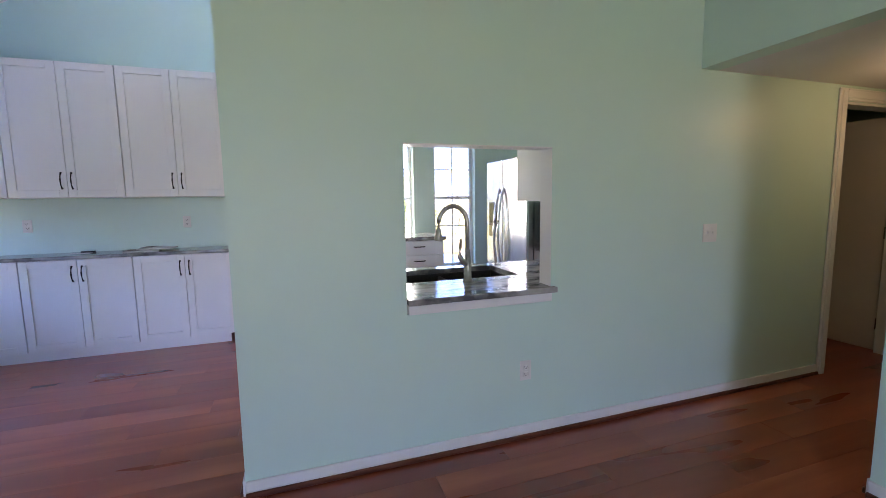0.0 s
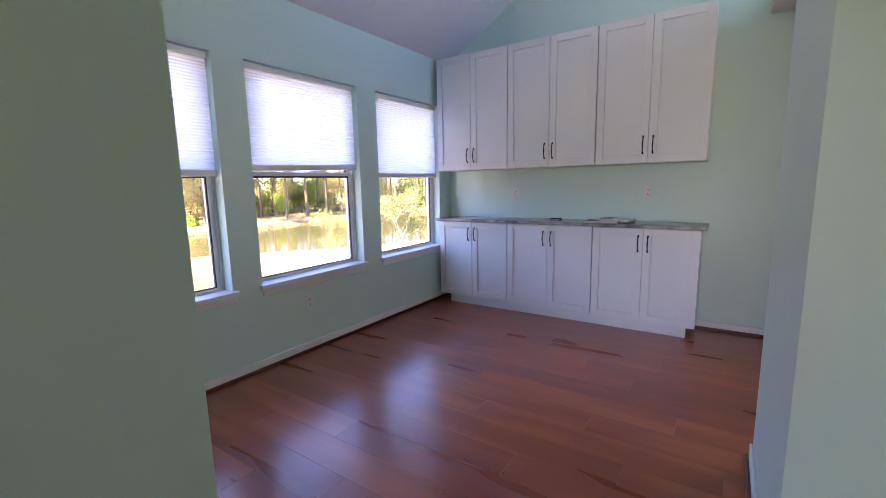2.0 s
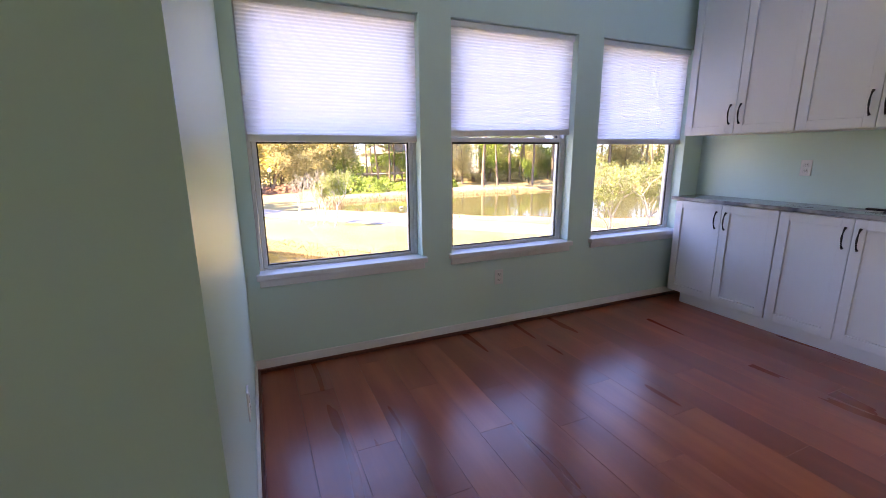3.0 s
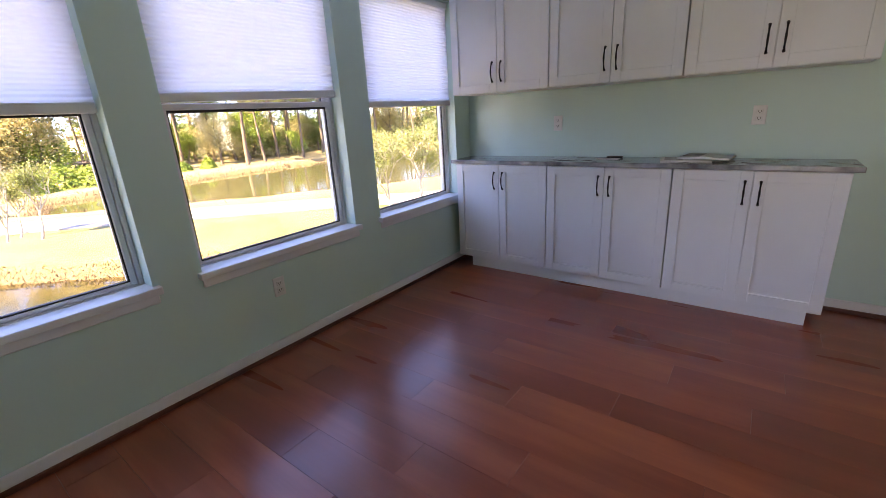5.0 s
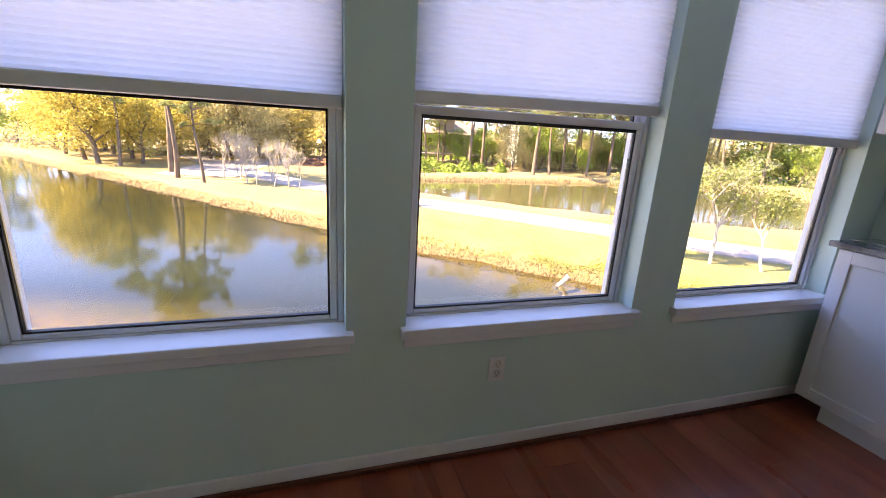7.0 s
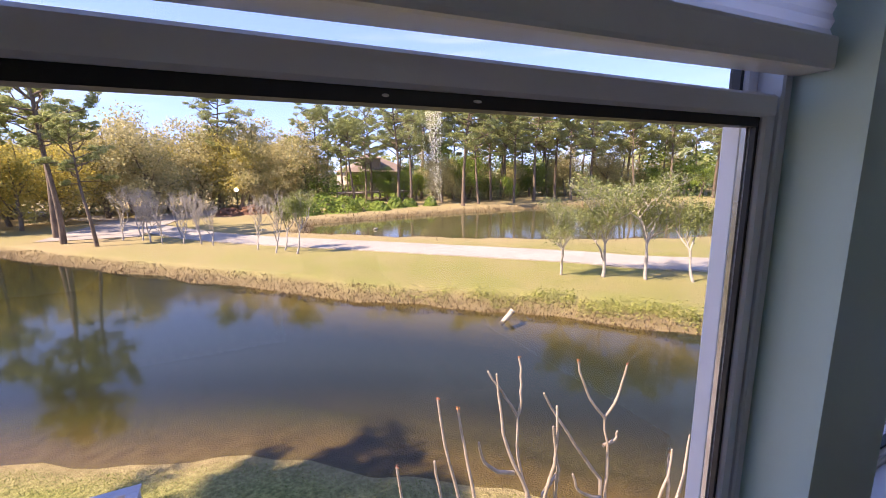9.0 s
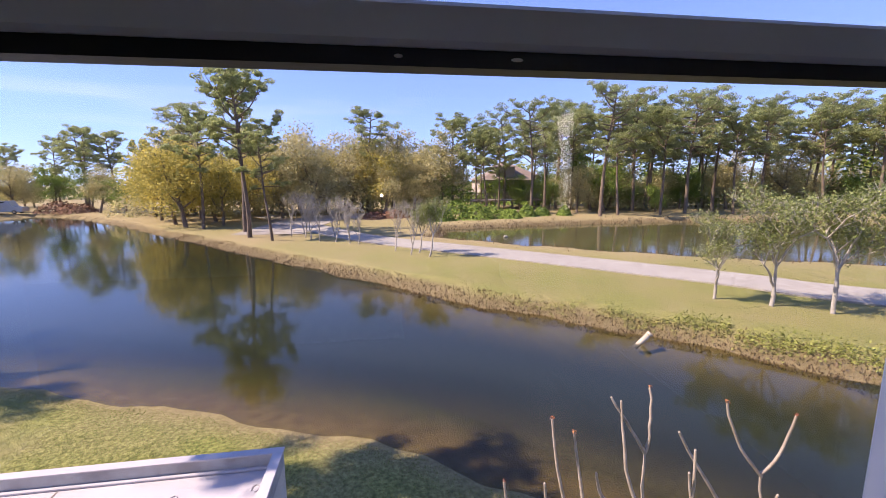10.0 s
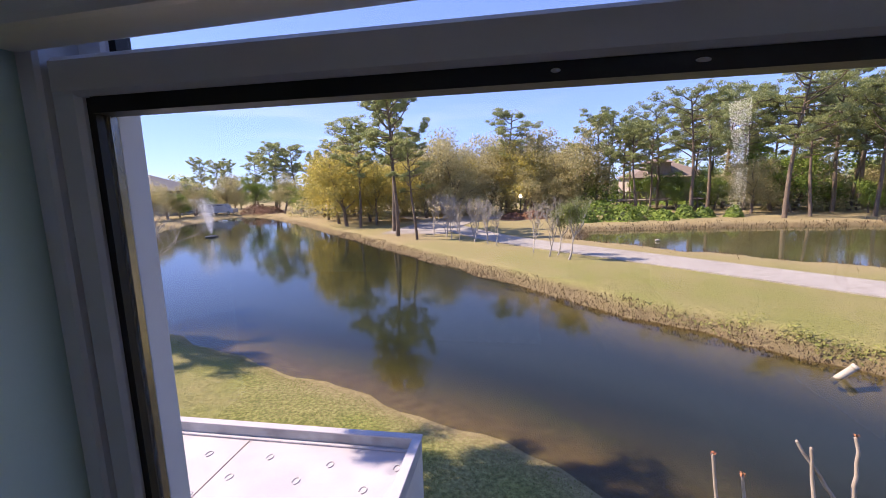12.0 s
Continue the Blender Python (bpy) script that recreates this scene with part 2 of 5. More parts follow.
GRANITE = surface("grey_granite", (0.09, 0.09, 0.1), (0.42, 0.41, 0.4), 9.0, 0.12, 0.02, 50, big=2.2, big_amount=0.55, stretch=(1, 2.2, 1), rough_var=0.03)
PLASTIC = surface("white_plastic", (0.72, 0.72, 0.7), (0.78, 0.78, 0.76), 8.0, 0.3, 0.02, 60)
SLOT = surface("dark_slot", (0.02, 0.02, 0.02), (0.03, 0.03, 0.03), 10, 0.6, 0)
NICKEL = surface("brushed_nickel", (0.33, 0.31, 0.29), (0.42, 0.4, 0.37), 40, 0.27, 0.03, 150, metal=1.0)
STEEL = surface("stainless_steel", (0.5, 0.52, 0.56), (0.58, 0.6, 0.63), 30, 0.26, 0.02, 120, metal=1.0, stretch=(1, 1, 0.1))
SINK = surface("black_composite", (0.012, 0.012, 0.013), (0.025, 0.025, 0.026), 60, 0.4, 0.1, 200)
BLACKGLASS = surface("black_appliance", (0.008, 0.008, 0.009), (0.014, 0.014, 0.015), 20, 0.08, 0)
PAPER = surface("paper", (0.62, 0.61, 0.58), (0.72, 0.71, 0.68), 12, 0.7, 0.05, 60)
PRINT = surface("printed_photo", (0.12, 0.1, 0.09), (0.45, 0.4, 0.36), 18, 0.5, 0.02, 60)
DOORPAINT = surface("door_paint", (0.7, 0.66, 0.6), (0.75, 0.71, 0.65), 2.0, 0.4, 0.04, 80)
SHADE = surface("shade_fabric", (0.87, 0.87, 0.89), (0.89, 0.89, 0.91), 6, 0.85, 0, 400, translucent=0.92)
GLASS = glass_pane("window_glass")
WATER = water_material("pond_water")
GREENWATER = water_material("algal_pond_water", (0.085, 0.08, 0.035))
GROUND = ground_material("lawn_and_bank")
CONCRETE = surface("path_concrete", (0.27, 0.235, 0.2), (0.37, 0.33, 0.285), 3.0, 0.85, 0.3, 60, big=0.25)
SANDLOT = surface("sandy_lot", (0.26, 0.22, 0.185), (0.36, 0.315, 0.27), 1.0, 0.9, 0.4, 20)
ROOFING = surface("white_roof_membrane", (0.43, 0.385, 0.39), (0.5, 0.455, 0.46), 2.0, 0.7, 0.15, 40, big=0.8)
PARAPET = surface("weathered_parapet", (0.3, 0.28, 0.27), (0.5, 0.48, 0.46), 3.0, 0.85, 0.3, 40)
STUCCO = surface("house_stucco", (0.55, 0.5, 0.44), (0.62, 0.57, 0.5), 3.0, 0.9, 0.3, 60)
PINK = surface("pink_stucco", (0.38, 0.31, 0.26), (0.44, 0.36, 0.31), 3.0, 0.9, 0.3, 60)
GREYWALL = surface("grey_siding", (0.2, 0.2, 0.21), (0.27, 0.27, 0.28), 3.0, 0.9, 0.2, 60)
SHINGLE = surface("grey_shingles", (0.12, 0.11, 0.11), (0.2, 0.19, 0.185), 6.0, 0.9, 0.6, 20)
TILE = surface("clay_roof_tile", (0.19, 0.14, 0.11), (0.26, 0.19, 0.15), 5.0, 0.85, 0.5, 15)
DECKWOOD = surface("weathered_wood", (0.16, 0.12, 0.09), (0.27, 0.21, 0.16), 6.0, 0.85, 0.3, 30)
BARK = surface("pine_bark", (0.09, 0.06, 0.04), (0.22, 0.16, 0.115), 5.0, 0.95, 0.8, 14, stretch=(1, 1, 0.4), depth=0.05)
PALEBARK = surface("pale_bark", (0.3, 0.255, 0.21), (0.48, 0.425, 0.365), 7.0, 0.9, 0.5, 30, depth=0.02)
NEEDLES = surface("pine_needles", (0.22, 0.255, 0.095), (0.48, 0.5, 0.23), 0.9, 0.7, 0, island=0.6, translucent=0.6, spec=0.2)
YELLOWLEAF = surface("yellowing_leaves", (0.34, 0.3, 0.075), (0.68, 0.55, 0.15), 0.4, 0.7, 0, island=0.6, translucent=0.45, spec=0.2)
BROWNLEAF = surface("dull_brown_green_leaves", (0.34, 0.31, 0.14), (0.6, 0.52, 0.27), 0.4, 0.75, 0, island=0.6, translucent=0.5, spec=0.2)
GREENLEAF = surface("green_leaves", (0.1, 0.16, 0.03), (0.28, 0.36, 0.07), 0.5, 0.65, 0, island=0.6, translucent=0.35, spec=0.2)
OLIVELEAF = surface("olive_leaves", (0.15, 0.18, 0.05), (0.36, 0.38, 0.14), 0.8, 0.6, 0, island=0.7, translucent=0.35, spec=0.3)
DRYREED = surface("dry_reeds", (0.12, 0.08, 0.048), (0.26, 0.18, 0.105), 1.2, 0.85, 0, island=0.6, translucent=0.2, spec=0.1)
GRASSBLADE = surface("grass_blades", (0.12, 0.145, 0.036), (0.28, 0.285, 0.09), 0.35, 0.8, 0, island=0.3, translucent=0.3, spec=0.1)
DRYTWIG = surface("dead_twigs", (0.17, 0.08, 0.05), (0.28, 0.15, 0.09), 1.2, 0.9, 0, island=0.6, spec=0.1)
IVYLEAF = surface("yellow_green_creeper", (0.2, 0.22, 0.05), (0.4, 0.4, 0.11), 0.8, 0.6, 0, island=0.6, translucent=0.35, spec=0.2)
STEM = surface("plumeria_stem", (0.3, 0.225, 0.17), (0.46, 0.36, 0.29), 8.0, 0.8, 0.4, 40)
BUD = surface("red_bud", (0.4, 0.1, 0.05), (0.5, 0.2, 0.08), 9.0, 0.6, 0)
WHITECAR = surface("white_car_paint", (0.45, 0.45, 0.45), (0.5, 0.5, 0.5), 2.0, 0.2, 0, coat=0.5)
GREYCAR = surface("silver_car_paint", (0.35, 0.36, 0.37), (0.42, 0.43, 0.44), 2.0, 0.25, 0, coat=0.5)
RUBBER = surface("tyre_rubber", (0.015, 0.015, 0.015), (0.025, 0.025, 0.025), 12, 0.85, 0.2, 60)
SPRAY = surface("fountain_spray", (0.88, 0.89, 0.92), (0.93, 0.94, 0.96), 3.0, 0.4, 0, translucent=0.5)
PVC = surface("white_pipe", (0.42, 0.36, 0.27), (0.5, 0.44, 0.34), 8.0, 0.5, 0.05, 60)


# ---- geometry helpers ----
def mesh_object(name, me, mat, parent=None, label=""):
    me.materials.append(mat)
    ob = new(name, me)
    if parent is not None:
        ob.parent = parent
    if label:
        ob["label"] = label
    return ob


def part(name, bm, mat, parent=None, label="", smooth=False):
    """One bmesh as one mesh object under a thing or a part."""
    me = bpy.data.meshes.new(name)
    bmesh.ops.recalc_face_normals(bm, faces=bm.faces)
    bm.to_mesh(me)
    bm.free()
    if smooth:
        for p in me.polygons:
            p.use_smooth = True
    return mesh_object(name, me, mat, parent, label)


def thing(name, label, category, group="", kind="", at=None):
    ob = new(name)
    ob.empty_display_size = 0.1
    if at is not None:
        ob.location = at
    return tagged(ob, label, category, group, kind)


def box(bm, x0, x1, y0, y1, z0, z1, bevel=0.0, seg=1):
    m = Matrix.Translation(((x0 + x1) / 2, (y0 + y1) / 2, (z0 + z1) / 2)) @ Matrix.Diagonal((x1 - x0, y1 - y0, z1 - z0, 1))
    made = bmesh.ops.create_cube(bm, size=1, matrix=m)["verts"]
    if bevel:
        edges = {e for v in made for e in v.link_edges}
        bmesh.ops.bevel(bm, geom=list(edges), offset=bevel, segments=seg, affect="EDGES", profile=0.6)
    return bm


def boxes(*rows, bevel=0.0):
    bm = bmesh.new()
    for r in rows:
        box(bm, *r, bevel=bevel)
    return bm


def solid(name, row, mat, parent=None, label="", bevel=0.0, seg=1):
    bm = bmesh.new()
    box(bm, *row, bevel=bevel, seg=seg)
    return part(name, bm, mat, parent, label)


def tube(bm, pts, radii, sides=10, cap=True):
    """A round bar swept along points, with a radius at each."""
    rings = []
    up = Vector((0, 0, 1))
    for i, p in enumerate(pts):
        p = Vector(p)
        d = (Vector(pts[min(i + 1, len(pts) - 1)]) - Vector(pts[max(i - 1, 0)])).normalized()
        side = d.cross(up)
        if side.length < 0.05:
            side = d.cross(Vector((1, 0, 0)))
        side.normalize()
        other = side.cross(d)
        rings.append([bm.verts.new(p + radii[i] * (math.cos(a) * side + math.sin(a) * other))
                      for a in (2 * math.pi * k / sides for k in range(sides))])
    for a, c in zip(rings, rings[1:]):
        for k in range(sides):
            bm.faces.new((a[k], a[(k + 1) % sides], c[(k + 1) % sides], c[k]))
    if cap:
        bm.faces.new(rings[0])
        bm.faces.new(list(reversed(rings[-1])))
    return bm


def slab(axis, at0, at1, us, vs, holes):
    """A wall or ceiling plate between at0 and at1 along an axis ('x', 'y' or 'z'), over the stretch us x vs, with holes (u0, u1, v0, v1) cut through it."""
    cu = sorted({us[0], us[1], *(h[0] for h in holes), *(h[1] for h in holes)})
    cv = sorted({vs[0], vs[1], *(h[2] for h in holes), *(h[3] for h in holes)})
    full = {}
    for i in range(len(cu) - 1):
        for j in range(len(cv) - 1):
            u, v = (cu[i] + cu[i + 1]) / 2, (cv[j] + cv[j + 1]) / 2
            full[i, j] = not any(h[0] < u < h[1] and h[2] < v < h[3] for h in holes)
    bm = bmesh.new()
    cache = {}

    def vert(i, j, k):
        if (i, j, k) not in cache:
            w = (at0, at1)[k]
            co = {"x": (w, cu[i], cv[j]), "y": (cu[i], w, cv[j]), "z": (cu[i], cv[j], w)}[axis]
            cache[i, j, k] = bm.verts.new(co)
        return cache[i, j, k]

    for (i, j), f in full.items():
        if not f:
            continue
        for k in (0, 1):
            bm.faces.new([vert(i, j, k), vert(i + 1, j, k), vert(i + 1, j + 1, k), vert(i, j + 1, k)])
        for di, dj, a, c in ((-1, 0, (i, j), (i, j + 1)), (1, 0, (i + 1, j), (i + 1, j + 1)), (0, -1, (i, j), (i + 1, j)), (0, 1, (i, j + 1), (i + 1, j + 1))):
            if not full.get((i + di, j + dj), False):
                bm.faces.new([vert(*a, 0), vert(*c, 0), vert(*c, 1), vert(*a, 1)])
    return bm


def structure(name, bm, mat, label, category):
    return tagged(part(name, bm, mat), label, category, kind="structure")


# ---- the rooms: walls, ceilings ----
XW, XG = -2.534, -2.645          # face of the window wall, plane of the glass
YS, YP, YN = 1.0, 1.965, 4.88    # faces of the south wall, the pass-through wall and the cabinet wall
XJ, XE = -0.64, 0.40              # ends of the south wall and of the pass-through wall
WIN = [(1.084, 2.129, 1.403), (2.352, 3.394, 1.441), (3.636, 4.651, 1.395)]   # openings along y, underside of the shade
SILL, HEAD = 0.621, 2.18
PASS = (1.205, 2.055, 0.80, 1.67)
TOP = 5.2

structure("wall_west", slab("x", -2.69, XW, (0.86, 5.05), (-4.3, TOP), [(a, b, SILL, HEAD) for a, b, _ in WIN]), PAINT,
          "pale mint painted wall with three windows to the pond", "wall")
structure("wall_north", slab("y", YN, 5.05, (XW, 4.2), (-0.02, TOP), [(1.49, 2.03, 0.95, 2.1), (2.29, 2.83, 0.55, 2.1)]), PAINT,
          "pale mint painted wall behind the white cabinets", "wall")
structure("wall_south", boxes((XW, XJ, 0.86, YS, -0.02, TOP)), PAINT, "short pale mint wall beside the window corner", "wall")
structure("wall_living_west", boxes((XJ - 0.13, XJ, -6.1, 0.86, -0.02, TOP)), PAINT, "mint wall running back along the living room", "wall")
structure("wall_pass_through", slab("y", YP, 2.085, (XE, 6.6), (-0.02, TOP), [PASS, (4.53, 5.44, -0.02, 2.06)]), PAINT,
          "mint wall with a kitchen pass-through opening", "wall")
structure("wall_counter_end", boxes((XE, 0.49, 2.085, 2.93, -0.02, TOP)), PAINT, "short mint wall closing the sink counter's end", "wall")
structure("wall_living_east", slab("x", 3.12, 3.26, (-6.1, YP), (-0.02, TOP), [(0.98, YP, -0.02, 2.172)]), PAINT,
          "mint wall with a header over the hallway mouth", "wall")
structure("wall_hall_south", boxes((3.26, 6.6, 0.85, 0.98, -0.02, 2.3)), PAINT, "mint hallway side wall", "wall")
structure("wall_hall_end", boxes((6.6, 6.72, 0.85, 2.085, -0.02, 2.3)), PAINT, "mint hallway end wall", "wall")
# the unseen opening in this wall is added to hold the living fill lamp
structure("wall_living_south", slab("y", -6.1, -5.96, (XJ, 3.12), (-0.02, TOP), [(-0.63, 1.1, 0.08, 2.1)]), PAINT, "plain mint wall behind the walk", "wall")
structure("wall_kitchen_east", boxes((3.62, 3.74, 2.085, YN, -0.02, 2.9)), PAINT, "mint wall behind the refrigerator", "wall")
structure("wall_bedroom_end", boxes((4.0, 6.6, 4.9, 5.05, -0.02, 2.4), (6.6, 6.72, 2.085, 5.05, -0.02, 2.4)), PAINT, "plain wall of the room past the door", "wall")


def sloped_ceiling():
    bm = bmesh.new()
    prof = [(-2.8, 2.50), (0.9, 4.72), (3.26, 4.72)]
    low = [bm.verts.new((x, y, z)) for x, z in prof for y in (-6.1, 5.05)]
    high = [bm.verts.new((x, y, z + 0.12)) for x, z in prof for y in (-6.1, 5.05)]
    for i in (0, 2):
        bm.faces.new((low[i], low[i + 1], low[i + 3], low[i + 2]))
        bm.faces.new((high[i], high[i + 2], high[i + 3], high[i + 1]))
        bm.faces.new((low[i], low[i + 2], high[i + 2], high[i]))
        bm.faces.new((low[i + 1], high[i + 1], high[i + 3], low[i + 3]))
    bm.faces.new((low[0], high[0], high[1], low[1]))
    bm.faces.new((low[4], low[5], high[5], high[4]))
    return bm


structure("ceiling", sloped_ceiling(), CEILING, "white vaulted ceiling rising from the window wall", "ceiling")
structure("ceiling_kitchen", boxes((0.40, 3.74, 2.085, 4.90, 2.55, 2.70)), CEILING, "flat dropped kitchen ceiling", "ceiling")
structure("ceiling_hall", boxes((3.14, 6.72, 0.98, YP, 2.173, 2.30)), CEILING, "low white hallway ceiling", "ceiling")
structure("ceiling_bedroom", boxes((3.74, 6.72, 2.085, 5.05, 2.40, 2.50)), CEILING, "flat ceiling of the room past the door", "ceiling")


def baseboards():
    rows = [("y", XW, 1, YS, YN), ("x", YS, 1, XW, XJ), ("y", XJ, 1, -5.9, YS), ("x", YP, -1, XE, 4.44), ("y", XE, -1, YP, 2.93),
            ("x", 2.93, 1, XE, 0.49), ("x", YN, -1, 0.02, 3.6), ("y", 3.12, -1, -5.9, 0.98), ("x", 0.98, 1, 3.12, 6.6)]
    for axis, at, s, a, b in rows:
        for name, z0, z1, d0, d1, mat, label in (("baseboard", 0.0, 0.080, 0.0, 0.013, TRIM, "white painted baseboard along the wall"),
                                                 ("trim", 0.0, 0.027, 0.0135, 0.027, SHOE, "cherry brown shoe molding along the floor")):
            lo, hi = sorted((at + s * d0, at + s * d1))
            row = (lo, hi, a, b, z0, z1) if axis == "y" else (a, b, lo, hi, z0, z1)
            bm = bmesh.new()
            box(bm, *row, bevel=0.004)
            structure(name, bm, mat, label, "baseboard" if name == "baseboard" else "molding")


baseboards()


# ---- windows and shades ----
def build_window(i, y0, y1):
    w = thing(f"window_{i}", "white vinyl single-hung window with a black glazing line", "window", kind="structure")
    xo, xi = -2.688, -2.624
    f = 0.022
    bm = boxes((xo, xi, y0, y0 + f, SILL, HEAD), (xo, xi, y1 - f, y1, SILL, HEAD), (xo, xi, y0 + f, y1 - f, HEAD - f, HEAD), (xo, xi, y0 + f, y1 - f, SILL, SILL + 0.014), bevel=0.003)
    part("window_frame", bm, VINYL, w)
    a, b = y0 + f + 0.001, y1 - f - 0.001
    s = 0.028
    zb, zm = SILL + 0.015, 1.408
    sash = boxes((-2.656, -2.629, a, a + s, zb, zm + 0.03), (-2.656, -2.629, b - s, b, zb, zm + 0.03), (-2.656, -2.629, a + s, b - s, zb, zb + 0.018),
                 (-2.657, -2.627, a + 0.002, b - 0.002, zm, zm + 0.032), bevel=0.004)
    part("lower_sash", sash, VINYL, w)
    up = boxes((-2.684, -2.658, a, a + s, zm + 0.002, HEAD - f), (-2.684, -2.658, b - s, b, zm + 0.002, HEAD - f), (-2.684, -2.658, a + s, b - s, zm + 0.002, zm + 0.028),
               (-2.684, -2.658, a + s, b - s, HEAD - f - 0.03, HEAD - f), bevel=0.003)
    part("upper_sash", up, VINYL, w)
    ga, gb, gz0, gz1 = a + s, b - s, zb + 0.018, zm
    g = 0.007
    gask = boxes((-2.6435, -2.636, ga, ga + g, gz0, gz1), (-2.6435, -2.636, gb - g, gb, gz0, gz1), (-2.655, -2.636, ga + g, gb - g, gz0, gz0 + g), (-2.655, -2.633, ga + g, gb - g, gz1 - 0.013, gz1))
    outer = boxes((-2.687, -2.6575, a, a + s + 0.003, zb, zm), (-2.687, -2.6575, b - s - 0.003, b, zb, zm), bevel=0.003)
    part("outer_stop", outer, VINYL, w, "white vinyl stop outside the glass")
    bar = boxes((-2.6565, -2.6495, ga, ga + g - 0.001, gz0, gz1), (-2.6565, -2.6495, gb - g + 0.001, gb, gz0, gz1))
    part("spacer", bar, NICKEL, w, "grey metal spacer of the double pane")
    part("gasket", gask, GASKET, w, "black rubber glazing gasket")
    ug = boxes((-2.680, -2.664, ga, ga + g, zm + 0.028, HEAD - 0.06), (-2.680, -2.664, gb - g, gb, zm + 0.028, HEAD - 0.06))
    part("gasket", ug, GASKET, w, "black rubber glazing gasket")
    for nm, row in (("pane", (-2.649, -2.645, ga + 0.002, gb - 0.002, gz0 + 0.002, gz1 - 0.003)), ("pane", (-2.674, -2.670, ga, gb, zm + 0.026, HEAD - 0.05))):
        p = solid(nm, row, GLASS, w, "clear window glass")
    # sill board, its apron and the two latches of the sash
    sl = bmesh.new()
    box(sl, -2.623, -2.495, y0 - 0.022, y1 + 0.028, 0.593, 0.630, bevel=0.006, seg=2)
    part("window_sill", sl, TRIM, w, "white wooden window sill")
    ap = bmesh.new()
    box(ap, XW + 0.001, XW + 0.018, y0 - 0.008, y1 + 0.012, 0.548, 0.5925, bevel=0.004)
    part("apron", ap, TRIM, w, "white apron board under the sill")
    for yy in (y0 + 0.16, y1 - 0.2):
        lt = bmesh.new()
        box(lt, -2.6285, -2.6245, yy, yy + 0.07, zb + 0.002, zb + 0.012, bevel=0.003)
        part("latch", lt, VINYL, w, "small white sash latch")
    if i == 2:
        for yy, r in ((2.78, 0.0045), (2.871, 0.0065)):
            bm = bmesh.new()
            bmesh.ops.create_uvsphere(bm, u_segments=10, v_segments=6, radius=1.0, matrix=Matrix.Translation((-2.633, yy, zm - 0.006)) @ Matrix.Diagonal((0.002, r * 0.75, 0.0015, 1)))
            part("weep_cap", bm, PLASTIC, w, "small white oval cap on the gasket", smooth=True)
    return w


def build_shade(y0, y1, bottom, tilt=0.0):
    """A pleated shade; tilt is how much higher the far end of its bottom rail hangs."""
    s = thing("cellular_shade", "white pleated cellular shade drawn over the upper half of a window", "window shade", "window shades")
    a, b = y0 + 0.008, y1 - 0.008
    z1 = HEAD - 0.045
    n = 2 * int((z1 - bottom - 0.05) / 0.019)
    bm = bmesh.new()
    rows = []
    for k in range(n + 1):
        za, zb = (lo + (z1 - lo) * k / n for lo in (bottom + 0.044, bottom + 0.044 + tilt))
        d = 0.0042 if k % 2 else 0.0
        rows.append([bm.verts.new((-2.582 - d, a, za)), bm.verts.new((-2.582 - d, b, zb)), bm.verts.new((-2.61 + d, b, zb)), bm.verts.new((-2.61 + d, a, za))])
    for r, q in zip(rows, rows[1:]):
        for k in range(4):
            bm.faces.new((r[k], r[(k + 1) % 4], q[(k + 1) % 4], q[k]))
    part("fabric", bm, SHADE, s, "pleated white translucent fabric")
    bm = bmesh.new()
    box(bm, -2.622, -2.573, a, b, bottom, bottom + 0.043, bevel=0.006, seg=2)
    for v in bm.verts:
        v.co.z += tilt * (v.co.y - a) / (b - a)
    part("bottom_rail", bm, PLASTIC, s, "white plastic bottom rail")
    bm = bmesh.new()
    box(bm, -2.616, -2.566, a - 0.005, b + 0.005, HEAD - 0.044, HEAD - 0.002, bevel=0.005)
    part("head_rail", bm, PLASTIC, s, "white plastic head rail")


for i, (y0, y1, low) in enumerate(WIN):
    build_window(i + 1, y0, y1)
    build_shade(y0, y1, low, 0.022 if i == 1 else 0.0)


def build_kitchen_window(i, x0, x1, z0, z1):
    w = thing(f"window_{i}", "white kitchen window with a muntin grid", "window", kind="structure")
    y = 4.96
    part("window_frame", boxes((x0, x0 + 0.04, y, y + 0.06, z0, z1), (x1 - 0.04, x1, y, y + 0.06, z0, z1), (x0 + 0.04, x1 - 0.04, y, y + 0.06, z1 - 0.04, z1),
                               (x0 + 0.04, x1 - 0.04, y, y + 0.06, z0, z0 + 0.04), (x0 + 0.04, x1 - 0.04, y - 0.01, y + 0.05, 1.40, 1.44), bevel=0.003), TRIM, w)
    xm = (x0 + x1) / 2
    for row in ((xm - 0.008, xm + 0.008, y + 0.015, y + 0.03, z0 + 0.04, z1 - 0.04), (x0 + 0.04, x1 - 0.04, y + 0.012, y + 0.033, 1.76, 1.776), (x0 + 0.04, x1 - 0.04, y + 0.012, y + 0.033, 1.06, 1.076)):
        solid("muntin", row, TRIM, w)
    for za, zb in ((z0 + 0.04, 1.4), (1.44, z1 - 0.04)):
        solid("pane", (x0 + 0.04, x1 - 0.04, y + 0.02, y + 0.025, za, zb), GLASS, w, "clear window glass")


build_kitchen_window(4, 1.49, 2.03, 0.95, 2.1)
build_kitchen_window(5, 2.29, 2.83, 0.55, 2.1)


